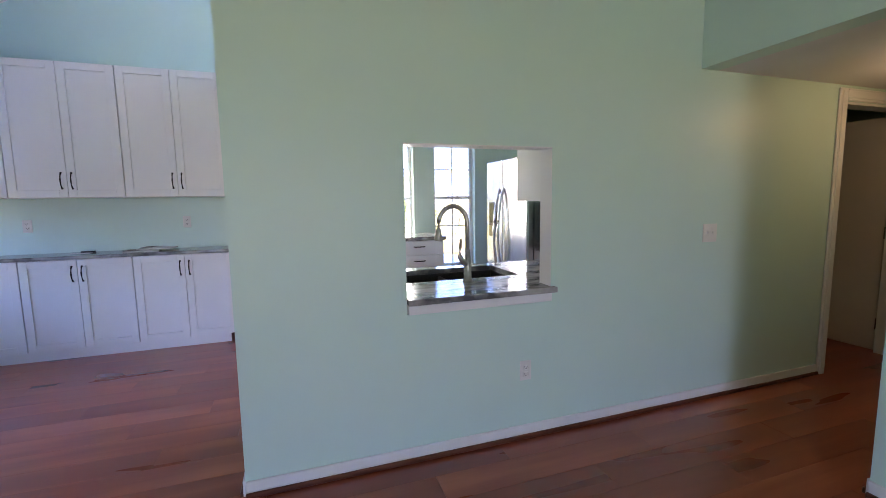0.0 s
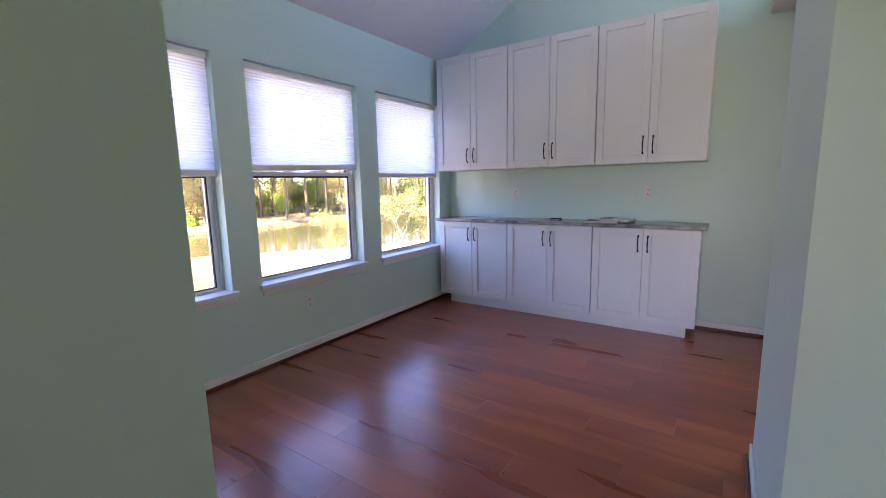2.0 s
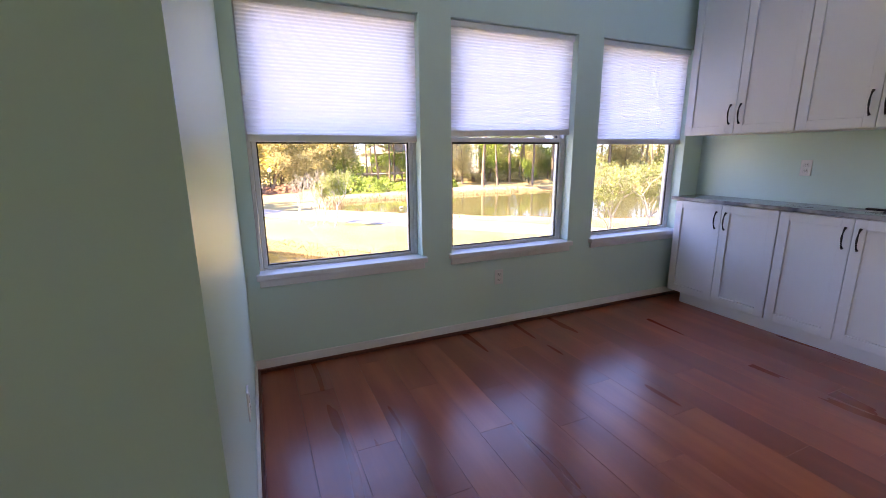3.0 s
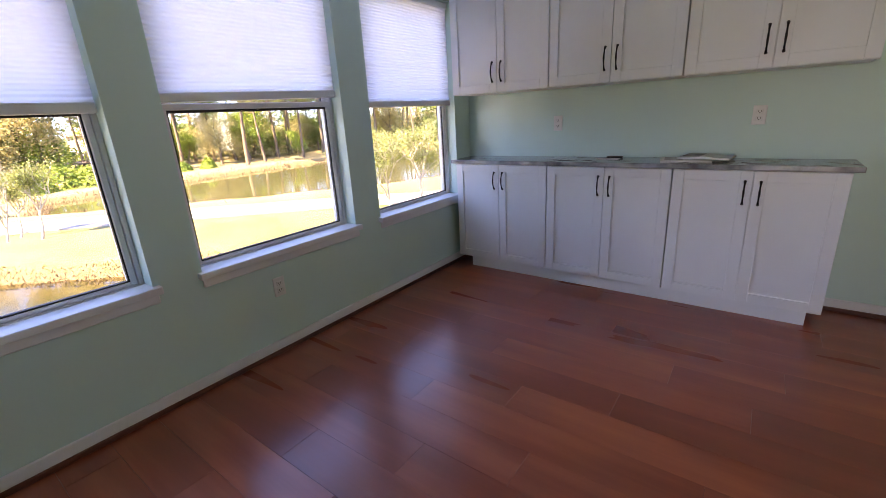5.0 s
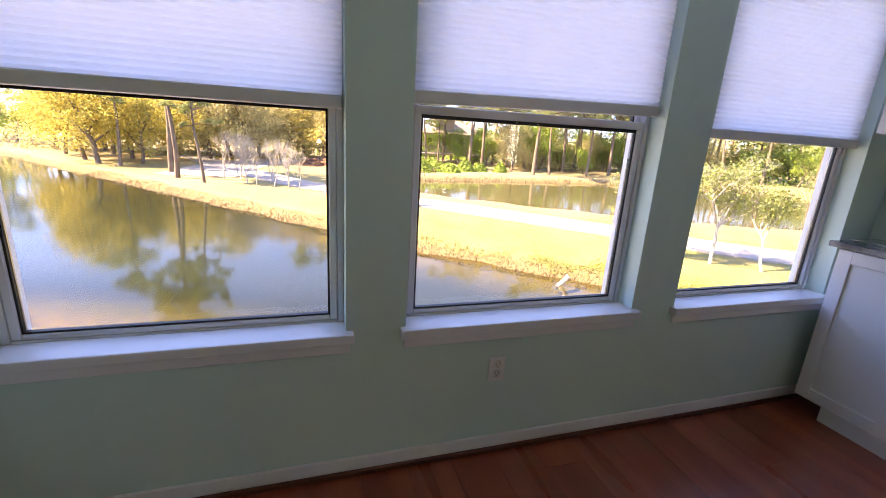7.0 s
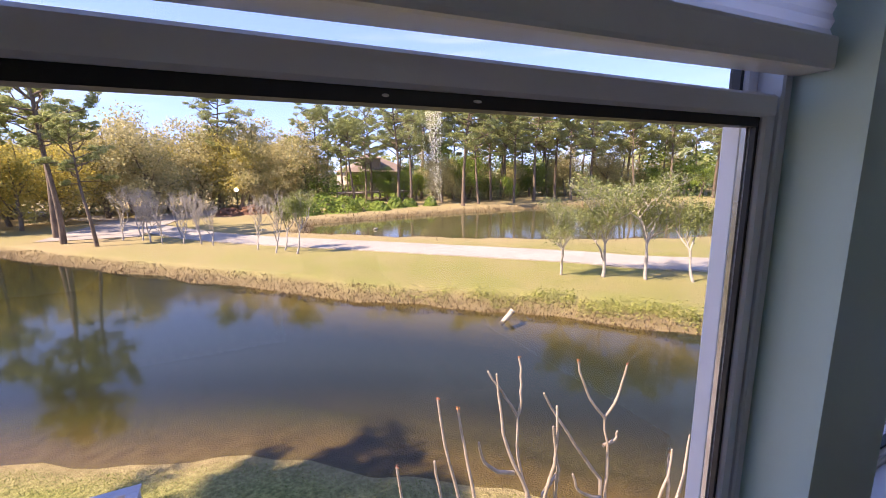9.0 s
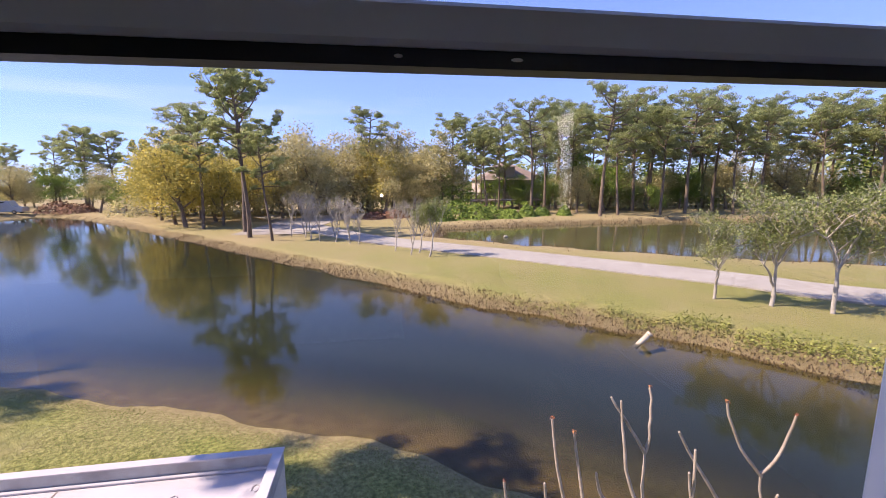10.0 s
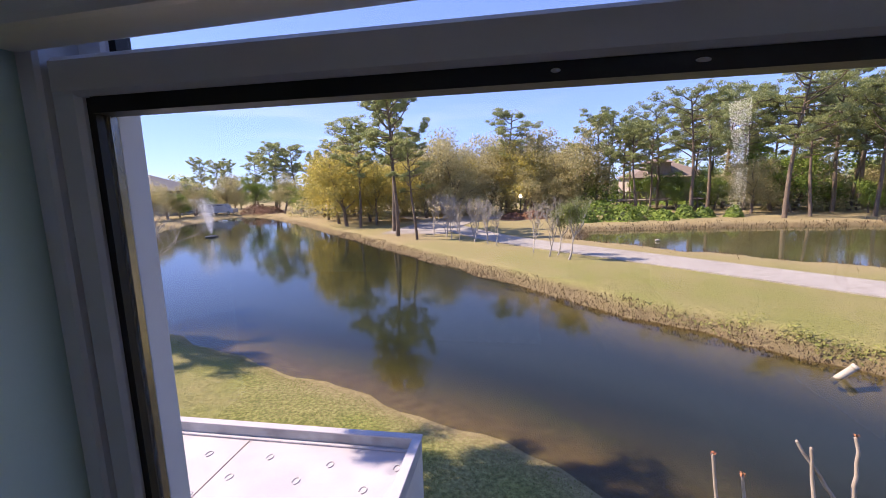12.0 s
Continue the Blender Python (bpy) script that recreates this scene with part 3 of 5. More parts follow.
# ---- cabinets on the north wall ----
def handle(parent, x, z0, z1, y):
    bm = bmesh.new()
    n = 12
    pts = []
    rad = []
    for k in range(n + 1):
        t = k / n
        pts.append((x, y - 0.004 - 0.026 * math.sin(math.pi * t) ** 0.6, z0 + (z1 - z0) * t))
        rad.append(0.0042 + 0.0022 * math.cos(2 * math.pi * t) ** 2 + (0.002 if k in (0, n) else 0))
    tube(bm, pts, rad, 8)
    part("handle", bm, BRONZE, parent, "dark bronze arched pull handle", smooth=True)


def shaker_door(parent, x0, x1, z0, z1, y, hx, hz0, hz1):
    st = 0.062
    bm = boxes((x0, x0 + st, y, y + 0.019, z0, z1), (x1 - st, x1, y, y + 0.019, z0, z1), (x0 + st, x1 - st, y, y + 0.019, z0, z0 + st), (x0 + st, x1 - st, y, y + 0.019, z1 - st, z1), bevel=0.0015)
    d = part("door", bm, CABINET, parent)
    solid("panel", (x0 + st - 0.004, x1 - st + 0.004, y + 0.0125, y + 0.0185, z0 + st - 0.004, z1 - st + 0.004), CABINET, d)
    handle(d, hx, hz0, hz1, y)


def cabinet(name, label, group, x0, x1, z0, z1, hz0, hz1, toe=None):
    c = thing(name, label, "cabinet", group)
    solid("body", (x0 + 0.0045, x1 - 0.0045, 4.553, YN - 0.001, z0, z1), CABINET, c, bevel=0.001)
    xm = (x0 + x1) / 2
    shaker_door(c, x0 + 0.004, xm - 0.002, z0 + 0.003, z1 - 0.004, 4.530, xm - 0.038, hz0, hz1)
    shaker_door(c, xm + 0.002, x1 - 0.004, z0 + 0.003, z1 - 0.004, 4.530, xm + 0.038, hz0, hz1)
    if toe:
        solid("toe_kick", (toe[0], toe[1], 4.549, 4.564, 0.0, z0 - 0.001), CABINET, c, "white toe kick board")


CX = (-2.462, -1.632, -0.783, 0.066)
TOE = (-2.335, -1.632, -0.783, -0.002)
for k in range(3):
    cabinet("wall_cabinet", "tall white shaker wall cabinet with two doors", "wall cabinets", CX[k], CX[k + 1], 1.462, 2.626, 1.538, 1.68)
    cabinet("base_cabinet", "white shaker base cabinet with two doors under the counter", "base cabinets", CX[k], CX[k + 1], 0.088, 0.913, 0.712, 0.85,
            (TOE[k] if k == 0 else CX[k], TOE[3] if k == 2 else CX[k + 1]))


def countertop():
    c = thing("countertop", "grey veined granite counter on the base cabinets", "countertop")
    bm = bmesh.new()
    box(bm, -2.500, 0.104, 4.512, YN - 0.001, 0.914, 0.944, bevel=0.005, seg=2)
    part("slab", bm, GRANITE, c)


countertop()


def outlet(x, y, z, rz, plates=1, label="white wall outlet with two sockets"):
    """A duplex outlet, facing -y before the turn rz."""
    o = thing("wall_outlet", label, "outlet", "wall outlets")
    o.matrix_basis = pose(x, y, z, 0, 0, rz)
    w = 0.036 + 0.023 * (plates - 1)
    bm = bmesh.new()
    box(bm, -w, w, -0.006, 0.0, -0.058, 0.058, bevel=0.003, seg=2)
    part("plate", bm, PLASTIC, o)
    for k in range(plates):
        cx = (k - (plates - 1) / 2) * 0.046
        for cz in (-0.021, 0.021):
            bm = bmesh.new()
            box(bm, cx - 0.0165, cx + 0.0165, -0.0085, -0.0055, cz - 0.014, cz + 0.014, bevel=0.004, seg=2)
            s = part("socket", bm, PLASTIC, o)
            part("slots", boxes((cx - 0.0085, cx - 0.0055, -0.0092, -0.0084, cz - 0.003, cz + 0.008), (cx + 0.0055, cx + 0.0085, -0.0092, -0.0084, cz - 0.003, cz + 0.008),
                                (cx - 0.0025, cx + 0.0025, -0.0092, -0.0084, cz - 0.010, cz - 0.005)), SLOT, s, "dark socket slots")


outlet(-1.69, YN, 1.205, 0)
outlet(-0.385, YN, 1.21, 0, 1, "white wall outlet above the counter papers")
outlet(XW, 2.75, 0.405, 90)
outlet(1.892, YP, 0.406, 0)
outlet(-1.45, YS, 0.42, 180)


def light_switch(x, y, z):
    o = thing("light_switch", "white double light switch plate", "light switch")
    o.location = (x, y, z)
    bm = bmesh.new()
    box(bm, -0.06, 0.06, -0.006, 0, -0.06, 0.06, bevel=0.003, seg=2)
    part("plate", bm, PLASTIC, o)
    for cx in (-0.023, 0.023):
        bm = bmesh.new()
        box(bm, cx - 0.005, cx + 0.005, -0.016, -0.0055, -0.004, 0.012, bevel=0.002)
        part("toggle", bm, PLASTIC, o)


light_switch(3.26, YP, 1.145)


# ---- things on the counter ----
def brochures():
    for k, (x, y, rz, n) in enumerate(((-0.74, 4.68, 9, 1), (-0.63, 4.74, -7, 1))):
        t = thing("magazine", "folded printed magazine lying on the granite counter", "magazine", "papers on the counter")
        t.matrix_basis = pose(x, y, 0.9445 + 0.012 * k, 0, 0, rz)
        bm = bmesh.new()
        for j in range(n):
            e = 0.003 * (j % 3)
            rows = 10
            vs = []
            for layer in (0, 1):
                for r in range(rows + 1):
                    u = -0.145 + 0.29 * r / rows
                    lift = 0.0025 * j + 0.012 * layer + 0.009 * max(0, 1 - abs(u) / 0.12) ** 2 * (1 if k == 1 else 0.3)
                    vs.append([bm.verts.new((u + e, -0.10 + e, lift)), bm.verts.new((u + e, 0.11 + e, lift))])
            lo, hi = vs[:rows + 1], vs[rows + 1:]
            for a, b in ((lo, 0), (hi, 1)):
                for r in range(rows):
                    bm.faces.new((a[r][0], a[r + 1][0], a[r + 1][1], a[r][1]))
            for r in range(rows):
                bm.faces.new((lo[r][0], lo[r + 1][0], hi[r + 1][0], hi[r][0]))
                bm.faces.new((lo[r][1], hi[r][1], hi[r + 1][1], lo[r + 1][1]))
            for r in (0, rows):
                bm.faces.new((lo[r][0], hi[r][0], hi[r][1], lo[r][1]))
        pg = part("page_block", bm, PAPER, t)
        top = 0.012 + (0.009 if k == 1 else 0.003)
        part("picture", boxes((-0.12, -0.015, -0.08, 0.085, top - 0.001, top + 0.0006)), PRINT, t, "printed photograph on the cover")
    p = thing("black_clip", "small black clip on white card", "clip")
    p.matrix_basis = pose(-1.215, 4.80, 0.9445, 0, 0, 4)
    bm = bmesh.new()
    box(bm, -0.055, 0.055, -0.02, 0.02, 0.0, 0.014, bevel=0.005, seg=2)
    part("body", bm, BRONZE, p)
    c = thing("paper_card", "small white paper card on the granite counter", "card")
    c.matrix_basis = pose(-1.25, 4.74, 0.9445, 0, 0, -3)
    part("sheet", boxes((-0.08, 0.08, -0.03, 0.03, 0, 0.002)), PAPER, c)


brochures()


# ---- pass-through and kitchen ----
def pass_through():
    p = thing("pass_through_ledge", "granite sink counter running out through the pass-through", "countertop")
    x0, x1 = PASS[0], PASS[1]
    top, t = 0.884, 0.032
    # one slab with a hole for the sink and a tongue through the wall
    hole = (1.30, 2.08, 2.38, 2.82)
    bm = slab("z", top - t, top, (0.492, 2.74), (2.087, 2.94), [hole])
    part("slab", bm, GRANITE, p, "grey veined granite")
    bm = bmesh.new()
    box(bm, x0 + 0.002, x1 + 0.025, YP - 0.035, 2.0865, top - t, top, bevel=0.005, seg=2)
    part("ledge", bm, GRANITE, p, "rounded granite ledge in the wall opening")
    bm = bmesh.new()
    box(bm, x0 + 0.004, x1 - 0.002, YP - 0.02, 2.08, 0.802, top - t - 0.001, bevel=0.004)
    part("support_board", bm, TRIM, p, "white board under the granite ledge")
    lin = thing("pass_through_lining", "white painted lining of the wall opening", "opening trim", kind="structure")
    part("side", boxes((x1 - 0.001, x1 + 0.0005, YP + 0.002, 2.084, top, 1.6695)), TRIM, lin)
    part("head", boxes((x0, x1, YP + 0.002, 2.084, 1.664, 1.6695)), TRIM, lin)
    s = thing("kitchen_sink", "black composite double sink set in the granite", "sink")
    a, b, c, d = hole
    m = a + 0.36
    zb = 0.66
    bm = boxes((a - 0.015, a, c - 0.015, d + 0.015, zb, 0.85), (b, b + 0.015, c - 0.015, d + 0.015, zb, 0.85), (a, b, c - 0.015, c, zb, 0.85), (a, b, d, d + 0.015, zb, 0.85),
               (m - 0.012, m + 0.012, c, d, zb, 0.83), bevel=0.004)
    part("basin", bm, SINK, s)
    part("bottom", boxes((a - 0.015, b + 0.015, c - 0.015, d + 0.015, zb - 0.015, zb)), SINK, s)
    f = thing("kitchen_faucet", "brushed nickel pull-down gooseneck faucet", "faucet")
    f.location = (1.672, 2.29, top)
    bm = bmesh.new()
    tube(bm, [(0, 0, 0), (0, 0, 0.012), (0, 0, 0.02), (0, 0, 0.10), (0, 0, 0.2)], [0.031, 0.031, 0.024, 0.022, 0.016], 20)
    part("body", bm, NICKEL, f, smooth=True)
    pts = [(0, 0, 0.19)]
    for k in range(17):
        a2 = math.pi * k / 16 * 0.96
        pts.append((-0.088 + 0.088 * math.cos(a2), 0.02 * k / 16, 0.36 + 0.105 * math.sin(a2)))
    bm = bmesh.new()
    tube(bm, pts, [0.0135] * len(pts), 16)
    part("neck", bm, NICKEL, f, smooth=True)
    e = pts[-1]
    bm = bmesh.new()
    tube(bm, [e, (e[0] - 0.002, e[1] + 0.001, e[2] - 0.05), (e[0] - 0.006, e[1] + 0.002, e[2] - 0.11), (e[0] - 0.007, e[1] + 0.002, e[2] - 0.116)], [0.0145, 0.017, 0.025, 0.022], 18)
    part("spray_head", bm, NICKEL, f, smooth=True)
    bm = bmesh.new()
    tube(bm, [(0, 0, 0.10), (-0.03, -0.005, 0.125), (-0.055, -0.01, 0.16), (-0.052, -0.012, 0.21), (-0.046, -0.012, 0.27)], [0.02, 0.019, 0.016, 0.011, 0.006], 14)
    part("lever", bm, NICKEL, f, smooth=True)
    for x0b, x1b in ((0.492, 1.25), (1.25, 2.1), (2.1, 2.74)):
        cb = thing("sink_base_cabinet", "white kitchen base cabinet under the sink counter", "cabinet", "kitchen cabinets")
        zt = 0.64 if x0b == 1.25 else 0.851
        part("body", boxes((x0b + 0.001, x1b - 0.001, 2.087, 2.88, 0.09, zt)), CABINET, cb)
        part("toe_kick", boxes((x0b + 0.001, x1b - 0.001, 2.087, 2.81, 0.0, 0.089)), CABINET, cb)


pass_through()


def kitchen():
    d = thing("drawer_cabinet", "white shaker drawer base cabinet below the kitchen window", "cabinet", "kitchen cabinets")
    part("body", boxes((1.25, 2.2, 4.29, YN - 0.001, 0.09, 0.96)), CABINET, d)
    part("toe_kick", boxes((1.25, 2.2, 4.34, YN - 0.001, 0.0, 0.089)), CABINET, d)
    for z0, z1 in ((0.10, 0.44), (0.45, 0.80), (0.81, 0.955)):
        bm = boxes((1.255, 2.195, 4.27, 4.289, z0, z1), bevel=0.003)
        f = part("drawer_front", bm, CABINET, d)
        bm = bmesh.new()
        zc = z1 - 0.06
        tube(bm, [(1.86, 4.268, zc), (1.87, 4.245, zc), (1.92, 4.24, zc), (1.97, 4.245, zc), (1.98, 4.268, zc)], [0.006] * 5, 8)
        part("handle", bm, BRONZE, f, "dark bronze bar pull", smooth=True)
    t = thing("kitchen_countertop", "dark grey granite counter below the kitchen window", "countertop")
    bm = bmesh.new()
    box(bm, 1.23, 2.22, 4.245, YN - 0.001, 0.961, 1.0, bevel=0.004)
    part("slab", bm, GRANITE, t)
    u = thing("kitchen_wall_cabinet", "white wall cabinet hung on the kitchen side of the wall", "cabinet", "kitchen cabinets")
    part("body", boxes((2.082, 2.74, 2.087, 2.405, 1.372, 2.30)), CABINET, u)
    part("door", boxes((2.086, 2.736, 2.406, 2.425, 1.376, 2.296), bevel=0.002), CABINET, u)
    fr = thing("refrigerator", "stainless steel side-by-side refrigerator with long curved handles", "refrigerator")
    part("body", boxes((2.83, 3.58, 3.44, 4.345, 0.02, 1.79)), STEEL, fr)
    for y0, y1, s in ((3.44, 3.955, 1), (3.96, 4.345, -1)):
        bm = bmesh.new()
        box(bm, 2.75, 2.828, y0 + 0.002, y1 - 0.002, 0.06, 1.80, bevel=0.018, seg=3)
        dr = part("door", bm, STEEL, fr)
        yh = y0 + 0.045 if s < 0 else y1 - 0.045
        bm = bmesh.new()
        pts = [(2.748 - 0.075 * math.sin(math.pi * k / 12) ** 0.7, yh, 0.55 + 0.95 * k / 12) for k in range(13)]
        tube(bm, pts, [0.014] * 13, 10)
        part("handle", bm, STEEL, dr, "long curved steel handle", smooth=True)
    part("dispenser", boxes((2.742, 2.752, 4.08, 4.27, 0.98, 1.36), bevel=0.004), BLACKGLASS, fr, "black water and ice dispenser")
    b = thing("range_cabinet", "white base cabinet with granite top beside the refrigerator", "cabinet", "kitchen cabinets")
    part("body", boxes((2.95, 3.6, 2.95, 3.43, 0.0, 0.88)), CABINET, b)
    part("slab", boxes((2.9, 3.61, 2.945, 3.435, 0.881, 0.915), bevel=0.004), GRANITE, b, "grey granite top")
    m = thing("microwave_oven", "black microwave oven standing on the counter", "microwave")
    bm = bmesh.new()
    box(bm, 2.98, 3.5, 2.99, 3.42, 0.916, 1.36, bevel=0.01, seg=2)
    part("body", bm, BLACKGLASS, m)
    part("door", boxes((2.962, 2.979, 3.1, 3.415, 0.93, 1.35), bevel=0.004), BLACKGLASS, m, "glossy black glass door")


kitchen()


# ---- hallway door ----
def hall_door():
    d = thing("door_1", "white door standing open at a right angle off the hallway", "door", kind="structure")
    y = YP
    part("casing", boxes((4.44, 4.529, y - 0.018, y - 0.001, 0, 2.15), (5.441, 5.53, y - 0.018, y - 0.001, 0, 2.15), (4.529, 5.441, y - 0.018, y - 0.001, 2.061, 2.15), bevel=0.006), TRIM, d, "white moulded door casing")
    part("casing_bead", boxes((4.46, 4.51, y - 0.025, y - 0.0181, 0, 2.13), (5.46, 5.51, y - 0.025, y - 0.0181, 0, 2.13), (4.51, 5.46, y - 0.025, y - 0.0181, 2.08, 2.13), bevel=0.003), TRIM, d)
    part("jamb", boxes((4.531, 4.55, y + 0.001, 2.084, 0, 2.04), (5.42, 5.439, y + 0.001, 2.084, 0, 2.04), (4.531, 5.439, y + 0.001, 2.084, 2.0405, 2.059)), TRIM, d)
    part("leaf", boxes((5.455, 5.49, 2.105, 2.93, 0.012, 2.03), bevel=0.003), DOORPAINT, d)
    for z in (0.25, 1.05, 1.82):
        part("hinge", boxes((5.441, 5.454, 2.088, 2.104, z - 0.05, z + 0.05), bevel=0.002), NICKEL, d, "steel door hinge")
    k = bmesh.new()
    tube(k, [(5.454, 2.86, 0.97), (5.43, 2.86, 0.97), (5.405, 2.86, 0.97), (5.39, 2.86, 0.97)], [0.014, 0.014, 0.03, 0.022], 14)
    part("knob", k, NICKEL, d, "steel door knob", smooth=True)


hall_door()


# ---- outdoors: ground, ponds, path ----
WATER_Z, LAWN_Z = -4.0, -3.5
CANAL = np.array([(-16.8, -13.2), (-15.6, -9.8), (-14.5, -7.1), (-12.4, -2.0), (-10.9, 1.2), (-9.8, 3.5), (-8.6, 5.0), (-6.3, 7.6), (-2, 12.5), (4, 18.5), (12, 26.5), (22, 38),
                  (12, 44), (-2, 25.5), (-10.2, 15.7), (-13.4, 13.5), (-15.6, 11.1), (-19.5, 6.7), (-25, 2), (-35.4, -7.4), (-46.2, -16.7), (-61.5, -30), (-74.5, -43), (-79, -50),
                  (-76, -53.5), (-66, -51), (-55, -47), (-42, -41), (-30, -33), (-21, -24.5), (-16.5, -18)])
POND = np.array([(-39.5, 8), (-48, 10), (-50, 22), (-50.5, 37), (-47, 60), (-28, 62), (-20, 42), (-23, 30), (-27.3, 22.4), (-33, 14.8)])
ROUTE = [(8, 50), (-5, 37), (-16.0, 22.9), (-20.0, 19.5), (-27.9, 11.9), (-38.0, 2.2), (-45, -2.2), (-53, -6.5), (-66, -13)]


def shore_distance(px, py, poly):
    """Distance to a pond's outline, negative in the water."""
    d = np.full(px.shape, 1e9)
    inside = np.zeros(px.shape, bool)
    for (ax, ay), (bx, by) in zip(poly, np.roll(poly, -1, 0)):
        ex, ey = bx - ax, by - ay
        k = np.clip(((px - ax) * ex + (py - ay) * ey) / (ex * ex + ey * ey), 0, 1)
        d = np.minimum(d, np.hypot(px - ax - k * ex, py - ay - k * ey))
        if ay != by:
            inside ^= ((ay > py) != (by > py)) & (px < ax + (py - ay) * ex / ey)
    return np.where(inside, -d, d)


def wobble(x, y):
    return 0.35 * np.sin(0.9 * x + 0.5 * y) * np.sin(0.7 * y - 0.3 * x) + 0.18 * np.sin(2.3 * x - 1.1 * y) + 0.12 * np.sin(3.1 * y + 1.7 * x)


def lay_of_land(x, y):
    dc = shore_distance(x, y, CANAL) + 0.6 * wobble(x, y)
    dp = shore_distance(x, y, POND) + 0.8 * wobble(y, x)
    d = np.minimum(dc, dp)
    near = (x > -16) & (y < 8 + 0.9 * (x + 8)) | (x > -3) & (y < 12)
    steep = np.where(near, 0.11, 0.42)
    z = WATER_Z + np.clip(d * steep, -0.55, LAWN_Z - WATER_Z) + 0.03 * wobble(0.4 * x, 0.4 * y)
    return z, d, dp < dc, near


def axis_steps(lo, hi, fine_lo, fine_hi, fine, far):
    """Grid lines, fine in the middle and coarser towards the horizon."""
    v = list(np.arange(fine_lo, fine_hi, fine))
    s, x = fine, fine_hi
    while x < hi:
        v.append(x)
        s = min(s * 1.22, far)
        x += s
    v.append(hi)
    s, x = fine, fine_lo
    while x > lo:
        s = min(s * 1.22, far)
        x -= s
        v.append(max(x, lo))
    return np.array(sorted(set(np.round(v, 3))))


def grid_mesh(name, xs, ys, z, keep=None):
    nx, ny = len(xs), len(ys)
    co = np.stack([np.repeat(xs, ny), np.tile(ys, nx), z.ravel()], 1)
    i = np.arange(nx * ny).reshape(nx, ny)
    f = np.stack([i[:-1, :-1], i[1:, :-1], i[1:, 1:], i[:-1, 1:]], -1).reshape(-1, 4)
    if keep is not None:
        f = f[keep.ravel()]
        used = np.unique(f)
        back = np.full(nx * ny, -1)
        back[used] = np.arange(len(used))
        co, f = co[used], back[f]
    me = bpy.data.meshes.new(name)
    me.from_pydata(co.tolist(), [], f.tolist())
    for p in me.polygons:
        p.use_smooth = True
    return me, co


def lay_ground():
    xs, ys = axis_steps(-900, 700, -62, 4, 0.45, 60), axis_steps(-800, 800, -40, 46, 0.5, 60)
    gx, gy = np.meshgrid(xs, ys, indexing="ij")
    z, d, pond, near = lay_of_land(gx, gy)
    me, co = grid_mesh("ground", xs, ys, z)
    tags = {"dry": np.where(near, 0.15 * np.exp(-np.clip(d, 0, 9) / 0.6), np.where(pond, 0.85 * np.exp(-np.clip(d, 0, 99) / 2.5), 0.4 * np.exp(-np.clip(d, 0, 99) / 0.6)) + 0.2 + np.clip((-gx - 24) / 30, 0, 0.4)),
            "sand": np.where(near, np.clip(1 - np.abs(d + 0.5) / 1.5, 0, 1), 0.9 * np.clip(1.5 - np.abs(d - 0.25) / 0.55, 0, 1)),
            "mud": np.maximum(np.clip((-d - 2.2) / 3.5, 0, 1), np.where(near, 0, 0.42 * np.clip(1.5 - np.abs(d - 0.25) / 0.55, 0, 1)))}
    # needle litter under the pines on the far side
    litter = np.clip(1 - np.hypot((gx + 43) / 8, (gy + 7.5) / 5), 0, 1) + np.clip((-gx - 52) / 6, 0, 1) * (d > 0.5) * 0.5
    tags["dry"] = np.clip(tags["dry"] + litter * 0.7, 0, 1)
    for k, v in tags.items():
        a = me.attributes.new(k, "FLOAT", "POINT")
        a.data.foreach_set("value", v.ravel().astype(np.float32))
    tagged(mesh_object("ground", me, GROUND), "lawn and dry grass banks round the ponds", "ground", kind="structure")
    for name, poly, label in (("water_canal", CANAL, "dark pond water below the window, mirroring the trees"), ("water_pond", POND, "second greenish pond beyond the path")):
        lo, hi = poly.min(0) - 2, poly.max(0) + 2
        wx, wy = np.arange(lo[0], hi[0], 0.7), np.arange(lo[1], hi[1], 0.7)
        hx, hy = np.meshgrid(wx, wy, indexing="ij")
        dd = shore_distance(hx, hy, poly) + (0.6 * wobble(hx, hy) if name == "water_canal" else 0.8 * wobble(hy, hx))
        keep = (dd[:-1, :-1] < 1.2) & (dd[1:, 1:] < 1.2)
        me, co = grid_mesh(name, wx, wy, np.full(hx.shape, WATER_Z), keep)
        dv = shore_distance(co[:, 0], co[:, 1], poly)
        near_w = np.hypot(co[:, 0] + 10, co[:, 1] - 1) < 14
        a = me.attributes.new("clearness", "FLOAT", "POINT")
        a.data.foreach_set("value", (np.clip(1 + dv / 4.2, 0, 1) * np.where(near_w, 0.92, 0.3)).astype(np.float32))
        tagged(mesh_object(name, me, WATER if name == "water_canal" else GREENWATER), label, "pond", kind="structure")


lay_ground()


